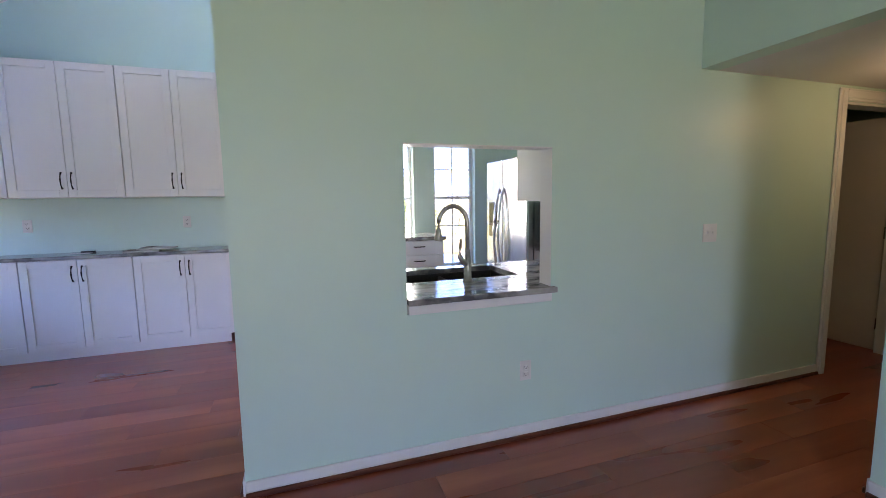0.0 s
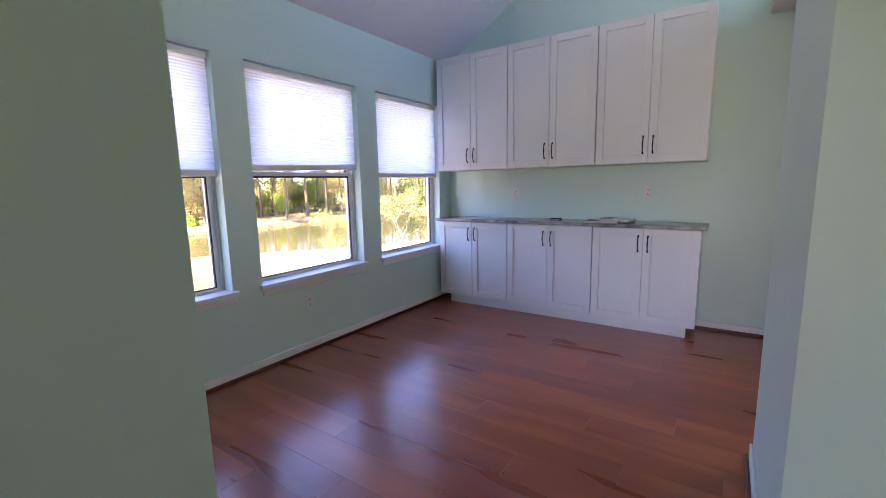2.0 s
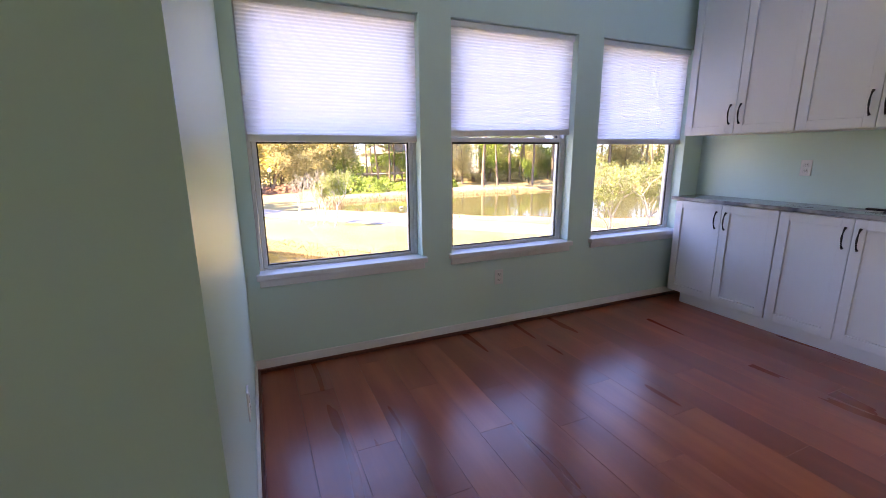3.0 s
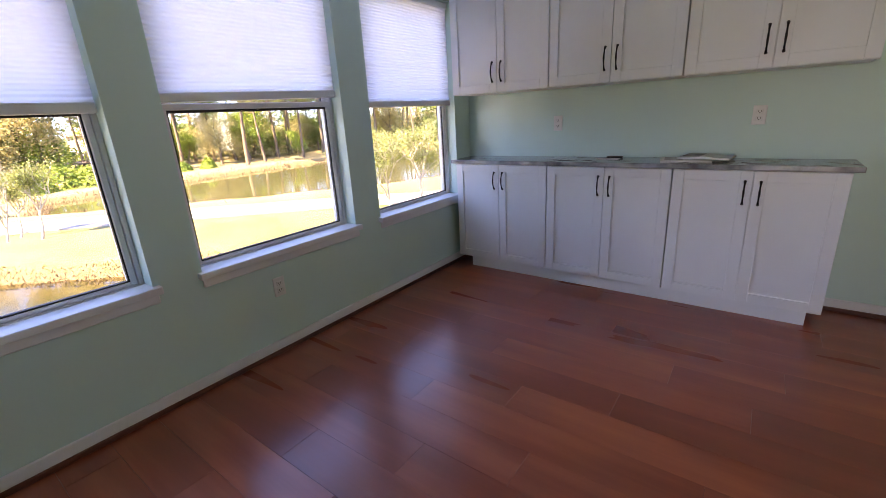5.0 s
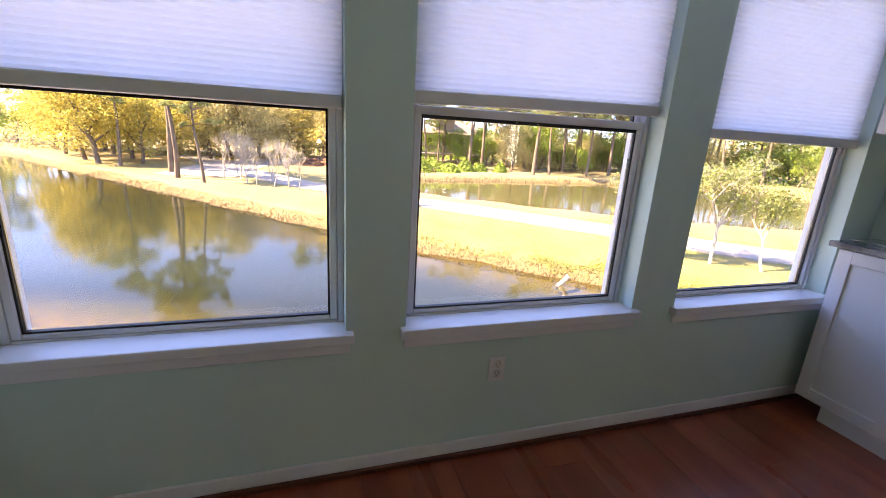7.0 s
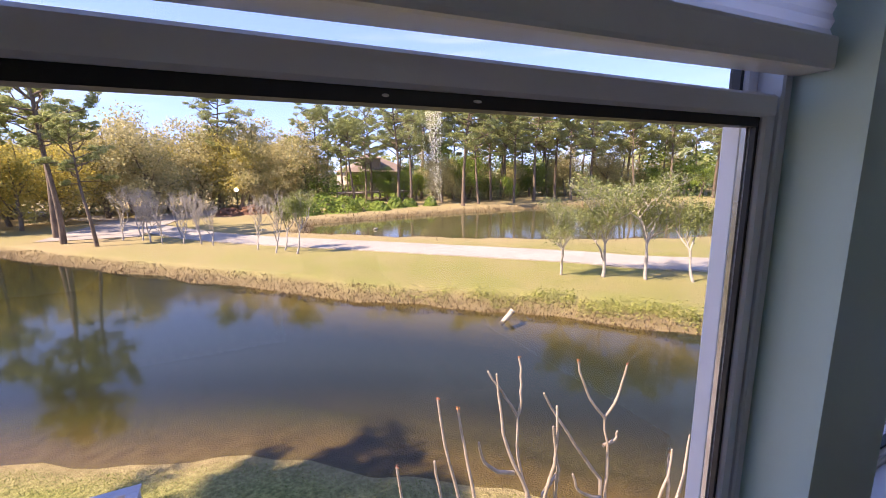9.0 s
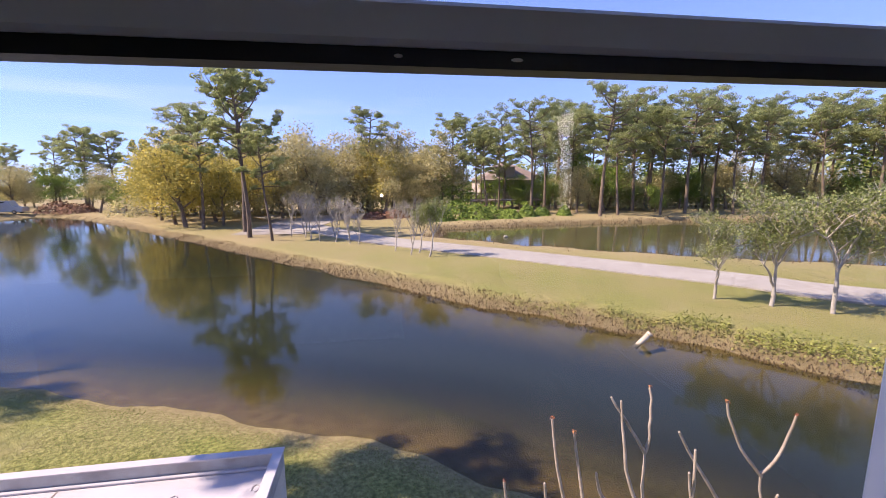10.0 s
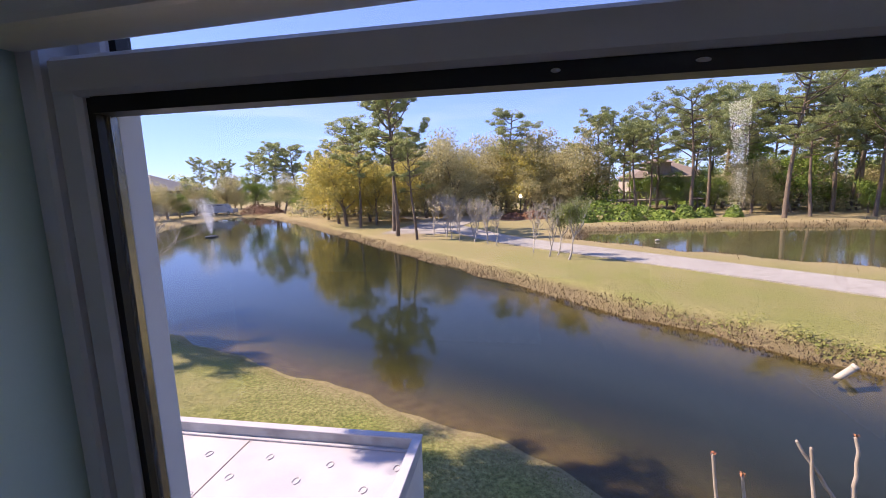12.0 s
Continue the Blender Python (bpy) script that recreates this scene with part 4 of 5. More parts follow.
def ribbon(name, pts, width, z, mat, label, thick=0.08):
    """A paved strip along a route, with real thickness."""
    pts = [Vector((x, y, 0)) for x, y in pts]
    fine = []
    for i in range(len(pts) - 1):
        p0, p1, p2, p3 = pts[max(i - 1, 0)], pts[i], pts[i + 1], pts[min(i + 2, len(pts) - 1)]
        for k in range(12):
            t = k / 12
            fine.append(0.5 * (2 * p1 + (p2 - p0) * t + (2 * p0 - 5 * p1 + 4 * p2 - p3) * t * t + (3 * p1 - p0 - 3 * p2 + p3) * t ** 3))
    fine.append(pts[-1])
    bm = bmesh.new()
    rows = []
    for i, p in enumerate(fine):
        d = (fine[min(i + 1, len(fine) - 1)] - fine[max(i - 1, 0)]).normalized()
        s = Vector((-d.y, d.x, 0)) * width / 2
        rows.append([bm.verts.new(p + s * k + Vector((0, 0, zz))) for k, zz in ((-1, z - thick), (-1, z), (1, z), (1, z - thick))])
    for a, b in zip(rows, rows[1:]):
        for k in range(3):
            bm.faces.new((a[k], a[k + 1], b[k + 1], b[k]))
    return structure(name, bm, mat, label, "path")


ribbon("pavement_path", ROUTE, 3.2, LAWN_Z + 0.07, CONCRETE, "pale concrete footpath between the two ponds")
ribbon("pavement_lot", [(-43, -7.5), (-52, -6.5), (-60, -4.5), (-66, 2)], 6.5, LAWN_Z + 0.05, SANDLOT, "pale sandy parking lot behind the trees")


# ---- trees ----
class Geo:
    def __init__(self):
        self.v, self.f = [], []

    def limb(self, pts, radii, sides=6):
        base = len(self.v)
        for i, p in enumerate(pts):
            d = (pts[min(i + 1, len(pts) - 1)] - pts[max(i - 1, 0)]).normalized()
            side = d.cross(Vector((0.31, 0.17, 0.93)))
            if side.length < 0.05:
                side = d.cross(Vector((1, 0, 0)))
            side.normalize()
            other = side.cross(d)
            for k in range(sides):
                a = 2 * math.pi * k / sides
                self.v.append(p + radii[i] * (math.cos(a) * side + math.sin(a) * other))
        for i in range(len(pts) - 1):
            for k in range(sides):
                a, b = base + i * sides + k, base + i * sides + (k + 1) % sides
                self.f.append((a, b, b + sides, a + sides))

    def leaf(self, p, n, size, slim=0.5):
        n = n.normalized()
        a = n.cross(Vector((rnd.gauss(0, 1), rnd.gauss(0, 1), rnd.gauss(0, 1)))).normalized()
        b = n.cross(a) * slim
        i = len(self.v)
        self.v += [p - a * size / 2, p + b * size / 2 + n * size * 0.08, p + a * size / 2, p - b * size / 2 + n * size * 0.08]
        self.f.append((i, i + 1, i + 2, i + 3))

    def clump(self, c, r, flat, count, size, slim=0.5):
        for _ in range(count):
            d = Vector((rnd.gauss(0, 1), rnd.gauss(0, 1), rnd.gauss(0, 1))).normalized()
            k = r * rnd.random() ** 0.45
            p = c + Vector((d.x * k, d.y * k, d.z * k * flat))
            self.leaf(p, d + Vector((rnd.gauss(0, 0.7), rnd.gauss(0, 0.7), rnd.gauss(0.3, 0.7))), size * rnd.uniform(0.6, 1.25), slim)

    def ob(self, name, mat, parent=None, label="", smooth=False):
        me = bpy.data.meshes.new(name)
        me.from_pydata([tuple(v) for v in self.v], [], self.f)
        if smooth:
            for p in me.polygons:
                p.use_smooth = True
        return mesh_object(name, me, mat, parent, label)


rnd = random.Random(7)


def bend(p, d, length, n, wild, lift=0.0):
    pts = [p.copy()]
    d = d.normalized()
    for _ in range(n):
        d = (d + Vector((rnd.gauss(0, wild), rnd.gauss(0, wild), rnd.gauss(0, wild) + lift))).normalized()
        pts.append(pts[-1] + d * (length / n))
    return pts


def taper(r0, r1, n):
    return [r0 + (r1 - r0) * k / (n - 1) for k in range(n)]


def pine(height, bare, spread, label, dense=1.0):
    """A slash pine: tall bare trunk, crooked limbs and flat tufts of needles."""
    t = thing("pine_tree", label, "tree", "pines beyond the pond")
    wood, crown = Geo(), Geo()
    trunk = bend(Vector((0, 0, -0.1)), Vector((rnd.gauss(0, 0.03), rnd.gauss(0, 0.03), 1)), height, 9, 0.035)
    wood.limb(trunk, taper(height * 0.017, height * 0.004, 10), 8)
    n = int(19 * dense)
    for k in range(n):
        f = bare + (1 - bare) * (k + rnd.random() * 0.8) / n
        i = min(int(f * 9), 8)
        p = trunk[i].lerp(trunk[i + 1], f * 9 - i)
        a = k * 2.4 + rnd.uniform(-0.5, 0.5)
        ln = spread * (0.4 + 0.85 * math.sin(math.pi * (0.12 + 0.8 * (f - bare) / (1 - bare)))) * rnd.uniform(0.6, 1.25)
        br = bend(p, Vector((math.cos(a), math.sin(a), rnd.uniform(0.0, 0.55))), ln, 6, 0.2, 0.07)
        wood.limb(br, taper(height * 0.0058, height * 0.0018, 7), 5)
        for q, rr in ((br[6], 1.0), (br[5], 0.85), (br[4], 0.8), (br[3], 0.6)):
            for _ in range(2):
                if rnd.random() < 0.85:
                    o = Vector((rnd.gauss(0, 1), rnd.gauss(0, 1), rnd.uniform(0.0, 0.9))).normalized() * spread * rnd.uniform(0.08, 0.26)
                    wood.limb([q, q + o * 0.6 + Vector((0, 0, 0.03)), q + o], [height * 0.0022, height * 0.0016, height * 0.001], 4)
                    crown.clump(q + o + Vector((0, 0, 0.1)), spread * rnd.uniform(0.14, 0.21) * rr, 0.45, int(95 * rr), 0.3, 0.32)
    crown.clump(trunk[-1], spread * 0.3, 0.7, 110, 0.34, 0.3)
    wood.ob("trunk", BARK, t, "brown scaly bark", True)
    crown.ob("crown", NEEDLES, t, "tufts of green needles")
    return t


def broadleaf(height, spread, leaf_mat, label, leaf_size=0.3, count=70, clumps=46, low=0.16):
    """A round-headed tree with an uneven, gappy crown."""
    t = thing("broadleaf_tree", label, "tree", "trees beyond the pond")
    wood, crown = Geo(), Geo()
    trunk = bend(Vector((0, 0, -0.1)), Vector((rnd.gauss(0, 0.08), rnd.gauss(0, 0.08), 1)), height * 0.5, 5, 0.07)
    wood.limb(trunk, taper(height * 0.025, height * 0.014, 6), 8)
    tips = []
    for k in range(8):
        a = k * 2.4 + rnd.uniform(-0.4, 0.4)
        i = rnd.choice((2, 3, 4, 5))
        br = bend(trunk[i], Vector((math.cos(a) * spread, math.sin(a) * spread, height * rnd.uniform(0.25, 0.8))), height * rnd.uniform(0.32, 0.55), 6, 0.14, 0.02)
        wood.limb(br, taper(height * 0.011, height * 0.003, 7), 5)
        tips += br[3:]
        for _ in range(3):
            b2 = bend(br[rnd.choice((2, 3, 4))], Vector((rnd.gauss(0, 1), rnd.gauss(0, 1), rnd.uniform(-0.1, 0.8))), height * 0.22, 4, 0.2)
            wood.limb(b2, taper(height * 0.004, height * 0.0015, 5), 4)
            tips += b2[2:]
    for _ in range(clumps):
        q = rnd.choice(tips)
        o = Vector((rnd.gauss(0, 0.12) * spread, rnd.gauss(0, 0.12) * spread, rnd.gauss(0, 0.07) * height))
        p = q + o
        p.z = max(p.z, height * low)
        crown.clump(p, spread * rnd.uniform(0.2, 0.36), 0.75, count, leaf_size, 0.6)
    wood.ob("trunk", BARK, t, "rough brown bark", True)
    crown.ob("crown", leaf_mat, t)
    return t


def sapling(height, spread, leaf_mat, leaves, label, bark=None, name="young_tree", depth=4, leaf_size=0.1, group="young trees along the path", bole=0.32, girth=0.012):
    """A slight tree whose pale forking branches show through few leaves."""
    t = thing(name, label, "tree", group)
    wood, crown = Geo(), Geo()
    ends = []

    def fork(p, d, ln, r, level):
        pts = bend(p, d, ln, 4, 0.11, 0.03)
        wood.limb(pts, taper(r, r * 0.6, 5), 6 if level < 2 else 4)
        if level >= 2:
            ends.append(pts)
        if level >= depth:
            return
        for k in range(3 if level else 4):
            a = rnd.uniform(0, 6.28)
            e = Vector((math.cos(a) * spread, math.sin(a) * spread, height * rnd.uniform(0.2, 0.7))).normalized()
            fork(pts[rnd.choice((2, 3, 4)) if k else 4], (d.normalized() * 0.55 + e * 0.8), ln * rnd.uniform(0.55, 0.78), r * 0.6, level + 1)

    fork(Vector((0, 0, -0.08)), Vector((rnd.gauss(0, 0.12), rnd.gauss(0, 0.12), 1)), height * bole, height * girth, 0)
    for _ in range(leaves):
        pts = rnd.choice(ends)
        q = pts[rnd.randrange(1, 5)] + Vector((rnd.gauss(0, 0.14), rnd.gauss(0, 0.14), rnd.gauss(0, 0.14)))
        crown.leaf(q, Vector((rnd.gauss(0, 1), rnd.gauss(0, 1), rnd.gauss(0.6, 1))), leaf_size * rnd.uniform(0.6, 1.4), 0.55)
    wood.ob("trunk", bark or PALEBARK, t, "pale forking branches", True)
    if leaves:
        crown.ob("crown", leaf_mat, t, "sparse small leaves")
    return t


def ground_z(x, y):
    return float(lay_of_land(np.array([float(x)]), np.array([float(y)]))[0][0])


def plant(model, x, y, scale=1.0, turn=None, wide=None):
    a = rnd.uniform(0, 360) if turn is None else turn
    w = wide or scale
    return copy_thing(model, pose(x, y, ground_z(x, y), 0, 0, a) @ Matrix.Diagonal((w, w, scale, 1)))


def settle(model, x, y):
    model.location = (x, y, ground_z(x, y))


def woods():
    pines = [pine(13.4, 0.5, 3.3, "tall slash pine with a crooked flat-topped crown"), pine(15.0, 0.48, 3.7, "tall pine with a bare trunk and tufted crown"),
             pine(12.5, 0.55, 2.8, "slender pine with tufts of green needles"), pine(16.0, 0.46, 4.4, "large spreading pine with open limbs", 1.3)]
    yellow = [broadleaf(10.6, 5.4, YELLOWLEAF, "round tree with yellowing spring leaves", clumps=88, low=0.08), broadleaf(9.6, 5.2, YELLOWLEAF, "low spreading tree with yellow-green leaves", clumps=88, low=0.08)]
    brown = [broadleaf(11.8, 5.6, BROWNLEAF, "dense tree with dull brown-green leaves", clumps=105, low=0.08), broadleaf(10.8, 5.2, BROWNLEAF, "bushy brown-green tree at the wood's edge", clumps=100, low=0.08)]
    green = [broadleaf(9.5, 4.6, GREENLEAF, "full green leafy tree among the pines", clumps=60), broadleaf(7.0, 4.6, GREENLEAF, "low green leafy tree among the pines")]
    settle(pines[0], -45.5, -10.0)
    settle(pines[1], -69, 1.2)
    settle(pines[2], -41.5, -8.5)
    settle(pines[3], -54.9, 31.9)
    settle(yellow[0], -52, -18)
    settle(yellow[1], -55.5, -20.5)
    settle(brown[0], -65, -6)
    settle(brown[1], -62, -10)
    settle(green[0], -63, 37)
    settle(green[1], -66, 14)
    plant(pines[2], -38.9, -6.0, 0.62)
    plant(pines[2], -50, -15.5, 0.85)
    # the wood's edge from the lake's end to the far right
    for x, y, s in ((-58, -17, 1.0), (-57, -13, 0.95), (-64, -21, 1.05), (-69, -29, 1.0), (-70, -24, 1.1), (-62, -25, 0.85), (-53, -14.5, 0.8)):
        plant(rnd.choice(yellow), x, y, s)
    for x, y, s in ((-60, -6, 0.9), (-68, -2, 1.1), (-69, 5, 1.1), (-65, 3.5, 0.95), (-73, 0, 1.15), (-71, 9, 1.0), (-70, -9, 1.15), (-66, 8, 0.8), (-73, -16, 1.15), (-75, 5, 1.15), (-67, 11.5, 0.7)):
        plant(rnd.choice(brown), x, y, s)
    for x, y, s in ((-82, -37, 0.85), (-88, -44, 0.9), (-86, -48, 0.85), (-80, -32, 0.95), (-92, -56, 0.85), (-95, -66, 0.8), (-104, -80, 0.9), (-76, -27, 1.0), (-79, -18, 1.0), (-90, -50, 0.95), (-100, -72, 0.8)):
        plant(rnd.choice(pines), x, y, s)
    for x, y, s in ((-79, -42, 0.6), (-86, -53, 0.7), (-84, -58, 0.6), (-92, -62, 0.6), (-77, -37, 0.7), (-84, -46, 0.7), (-96, -72, 0.7), (-90, -68, 0.7), (-100, -66, 0.8)):
        plant(rnd.choice(green + green + brown), x, y, s * 1.2)
    for x, y, s in ((-77, -60, 0.62), (-73, -60, 0.7), (-68.5, -58.5, 0.62), (-64, -57.5, 0.55), (-81, -63, 0.7)):
        plant(rnd.choice(green + brown), x, y, s, wide=s * 1.25)
    for x, y, s, k in ((-66, 14, 0.95, 0), (-72, 16.5, 0.95, 1), (-62, 18.2, 0.85, 2), (-69, 22, 0.85, 0), (-60, 24.2, 0.92, 3), (-66, 28.5, 1.0, 1), (-72, 33, 1.05, 3),
                       (-56.2, 35.2, 0.95, 2), (-62, 41, 1.0, 3), (-55.5, 41, 0.95, 0), (-64, 45, 1.05, 1), (-57, 46, 1.0, 3), (-68, 50, 1.1, 0), (-59, 52, 1.0, 1), (-54, 51, 0.95, 2),
                       (-66, 56, 1.05, 3), (-56, 57, 1.0, 0), (-60, 61, 1.0, 1), (-52, 63, 1.0, 2), (-57, 67, 1.0, 3), (-50, 69, 1.0, 1), (-55, 74, 1.0, 0), (-45, 73, 1.0, 3), (-48, 79, 1.0, 1),
                       (-40, 76, 1.0, 0), (-34, 78, 1.0, 3), (-42, 84, 1.0, 1), (-28, 80, 1.0, 2), (-22, 78, 1.0, 3), (-70, 38, 1.1, 2), (-74, 46, 1.1, 1), (-72, 60, 1.1, 0), (-68, 70, 1.1, 3), (-62, 80, 1.1, 1),
                       (-52, 88, 1.1, 0), (-16, 80, 1.0, 1), (-8, 78, 1.0, 0), (2, 74, 1.0, 2), (-78, 40, 1.1, 3), (-80, 52, 1.1, 1)):
        plant(pines[k], x, y, s)
    for k in range(11):
        y = 34 + 5.2 * k
        x = -68 - 6 * math.sin(k * 1.9) - 7 * (k % 2) + max(0, y - 50) * 0.35
        plant(pines[k % 4], x, y, rnd.uniform(0.9, 1.12))
    for k in range(24):
        y = 30 + 3.2 * k
        plant((green + brown)[k % 4], -70 - 5 * math.sin(k * 2.7) - 6 * (k % 2) + max(0, y - 50) * 0.4, y, rnd.uniform(0.5, 0.75), wide=rnd.uniform(0.8, 1.0))
    for x, y, s, k in ((-76, 20, 0.95, 0), (-79, 26, 1.0, 3), (-78, 31, 0.95, 1), (-81, 35, 1.0, 0), (-80, 22, 0.9, 2)):
        plant(pines[k], x, y, s)
    for x, y, s in ((-80, 28, 0.75), (-81, 24, 0.65), (-79, 34, 0.8), (-70, 26, 0.45), (-70, 31, 0.5)):
        plant(green[0], x, y, s)
    for k in range(14):
        plant((brown + yellow)[k % 4], -72 - 5 * math.sin(k * 2.3), -26 + 3.0 * k, rnd.uniform(0.95, 1.2))
    for x, y, s in ((-66, 39, 0.9), (-60, 43.5, 0.6), (-66, 52, 0.95), (-63, 58, 0.85), (-58, 63, 0.9), (-53, 71, 0.85), (-72, 36, 0.95), (-48, 74, 0.7), (-38, 79, 0.8), (-30, 84, 0.8), (-62, 32, 0.6), (-20, 84, 0.8),
                    (-74, 55, 0.8), (-58, 82, 0.8), (-75, 42, 0.8), (-56, 77, 0.7)):
        plant(rnd.choice(green + green + brown), x, y, s)


woods()


def path_trees():
    rnd.seed(41)
    a = sapling(5.8, 2.4, OLIVELEAF, 2800, bole=0.26, label= "small pale-barked tree with sparse grey-green leaves")
    b = sapling(6.9, 5.0, OLIVELEAF, 4000, "young leafy tree beside the footpath", leaf_size=0.1, depth=5, bole=0.24)
    c = sapling(4.2, 1.9, BROWNLEAF, 160, "small bare grey tree by the footpath", depth=5, leaf_size=0.06)
    settle(a, -28.9, 5.9)
    settle(b, -15.9, 17.5)
    settle(c, -31.7, 3.85)
    plant(c, -30.0, 4.8, 1.1)
    plant(a, -30.6, 5.4, 0.85)
    plant(b, -17.1, 16.1, 0.78, 40)
    plant(b, -14.7, 18.8, 1.03, 200)
    plant(a, -13.4, 20.2, 1.0)
    plant(b, -12.6, 21.8, 0.95)
    for x, y, s in ((-36, 0.5, 0.9), (-37, -0.7, 0.95), (-39, -2.9, 1.0), (-41.5, -5, 1.05), (-38, 0.4, 0.9), (-40.3, -3.6, 1.0), (-37.6, -2.0, 0.85), (-43.5, -4.2, 1.0), (-40, -1.0, 0.9), (-35.2, 1.2, 0.8)):
        plant(c, x, y, s * 1.12)


path_trees()


def bare_tree():
    rnd.seed(5)
    t = sapling(8.0, 12.0, OLIVELEAF, 0, "bare branching tree at the near bank", name="bare_tree", depth=6, group="bare trees", girth=0.0085)
    settle(t, -17.5, -13.0)
    k = sapling(8.0, 3.6, OLIVELEAF, 60, "tall bare tree outside the kitchen window", name="bare_tree", depth=4, group="bare trees")
    settle(k, 4.3, 11.0)


bare_tree()


def south_trees():
    """Tall narrow-headed trees past the annex, whose crowns shade the lawn at the water's edge."""
    t = thing("broadleaf_tree", "tall bare-stemmed leafy tree behind the annex, shading the lawn", "tree", "trees beyond the pond")
    wood, crown = Geo(), Geo()
    top = 11.6
    trunk = bend(Vector((0, 0, -0.1)), Vector((0, 0, 1)), top, 8, 0.012)
    wood.limb(trunk, taper(0.16, 0.07, 9), 8)
    for k in range(15):
        a = k * 2.4 + rnd.uniform(-0.3, 0.3)
        p = trunk[rnd.choice((6, 7, 7, 8))]
        br = bend(p, Vector((math.cos(a), math.sin(a), rnd.uniform(-0.1, 1.1))), rnd.uniform(1.0, 1.9), 4, 0.15)
        wood.limb(br, taper(0.05, 0.015, 5), 5)
        for q in br[2:]:
            crown.clump(q, rnd.uniform(0.35, 0.6), 0.8, 85, 0.2, 0.6)
    wood.ob("trunk", BARK, t, "rough brown bark", True)
    crown.ob("crown", GREENLEAF, t)
    settle(t, -8.95, -8.5)
    t.scale = (1.0, 1.0, 1.17)
    copy_thing(t, pose(-9.7, -8.3, ground_z(-9.7, -8.3), 0, 0, 150) @ Matrix.Diagonal((0.85, 0.85, 0.83, 1)))
    plant(t, -14.4, -20.5, 1.05, 70)
    plant(t, -15.8, -21.5, 1.0, 210)


south_trees()


def shrub(x, y, *stems):
    """A leafless plumeria: thick pale stems, each given by where it starts and ends across and up, its bow, and whether a bud tips it."""
    t = thing("plumeria_shrub", "leafless shrub of pale forking stems with red tips", "shrub", "shrubs under the window")
    base = Vector((x, y, ground_z(x, y)))
    t.location = base
    g, bud = Geo(), Geo()
    ends = {}
    for (y0, z0), (y1, z1), bow, tipped in stems:
        low = ends.get((y0, z0), Vector((x + rnd.uniform(-0.1, 0.1), y0, z0)))
        high = Vector((low.x + rnd.uniform(-0.12, 0.12), y1, z1))
        ends[y1, z1] = high
        pts = []
        if (y0, z0) not in ends and z0 < -2.35:
            pts = [Vector((x, y + (y0 - y) * 0.5, base.z - 0.05)), low.lerp(Vector((x, y, base.z)), 0.4)]
        for k in range(8):
            u = k / 7
            side = bow * math.sin(math.pi * u) + rnd.gauss(0, 0.006)
            pts.append(low.lerp(high, u) + Vector((rnd.gauss(0, 0.008), side, -abs(bow) * 0.5 * math.sin(math.pi * u))))
        thick = 0.028 if z0 < -2.1 else 0.018
        g.limb([p - base for p in pts], taper(thick, 0.0125, len(pts)), 8)
        tip = pts[-1] - base
        g.limb([tip, tip + Vector((0, 0, 0.016))], [0.0135, 0.004], 8)
        if tipped:
            bud.clump(tip + Vector((0, 0, 0.02)), 0.022, 1.0, 14, 0.03, 0.5)
    g.ob("stems", STEM, t, "pale pinkish stems", True)
    if bud.v:
        bud.ob("buds", BUD, t, "small red-orange leaf buds")


def shrubs():
    shrub(-5.87, 4.77, ((4.77, -2.76), (4.39, -1.01), -0.05, 1), ((4.82, -2.76), (4.62, -1.19), 0.03, 1))
    shrub(-5.89, 4.12, ((4.04, -2.67), (3.88, -1.55), 0, 1), ((4.36, -2.67), (4.26, -1.57), 0.05, 0))
    shrub(-5.87, 5.56, ((5.61, -2.67), (5.37, -1.44), -0.08, 0), ((5.37, -1.44), (5.39, -0.75), 0.03, 1), ((5.37, -1.44), (4.99, -0.82), 0.0, 0), ((5.51, -2.44), (5.08, -0.86), -0.1, 0), ((5.37, -2.22), (4.88, -1.64), -0.12, 0))
    shrub(-5.87, 5.89, ((5.71, -2.67), (5.79, -1.34), 0.09, 0), ((5.93, -2.67), (5.74, -1.58), 0.05, 0), ((5.74, -2.57), (6.02, -2.38), 0, 0))
    shrub(-5.77, 6.71, ((6.71, -2.95), (6.7, -1.82), 0.05, 0), ((6.7, -1.82), (6.25, -0.97), -0.06, 1), ((6.7, -1.82), (7.01, -1.15), 0.06, 1), ((6.65, -2.67), (5.68, -1.2), -0.02, 0), ((6.71, -2.22), (6.89, -2.04), 0.08, 0), ((6.58, -2.85), (6.06, -2.3), -0.1, 0))
    shrub(-5.77, 8.05, ((7.78, -3.5), (7.91, -2.57), 0.03, 0), ((8.05, -3.5), (8.0, -2.72), 0, 1), ((8.28, -3.69), (8.64, -2.71), 0.06, 0))


shrubs()


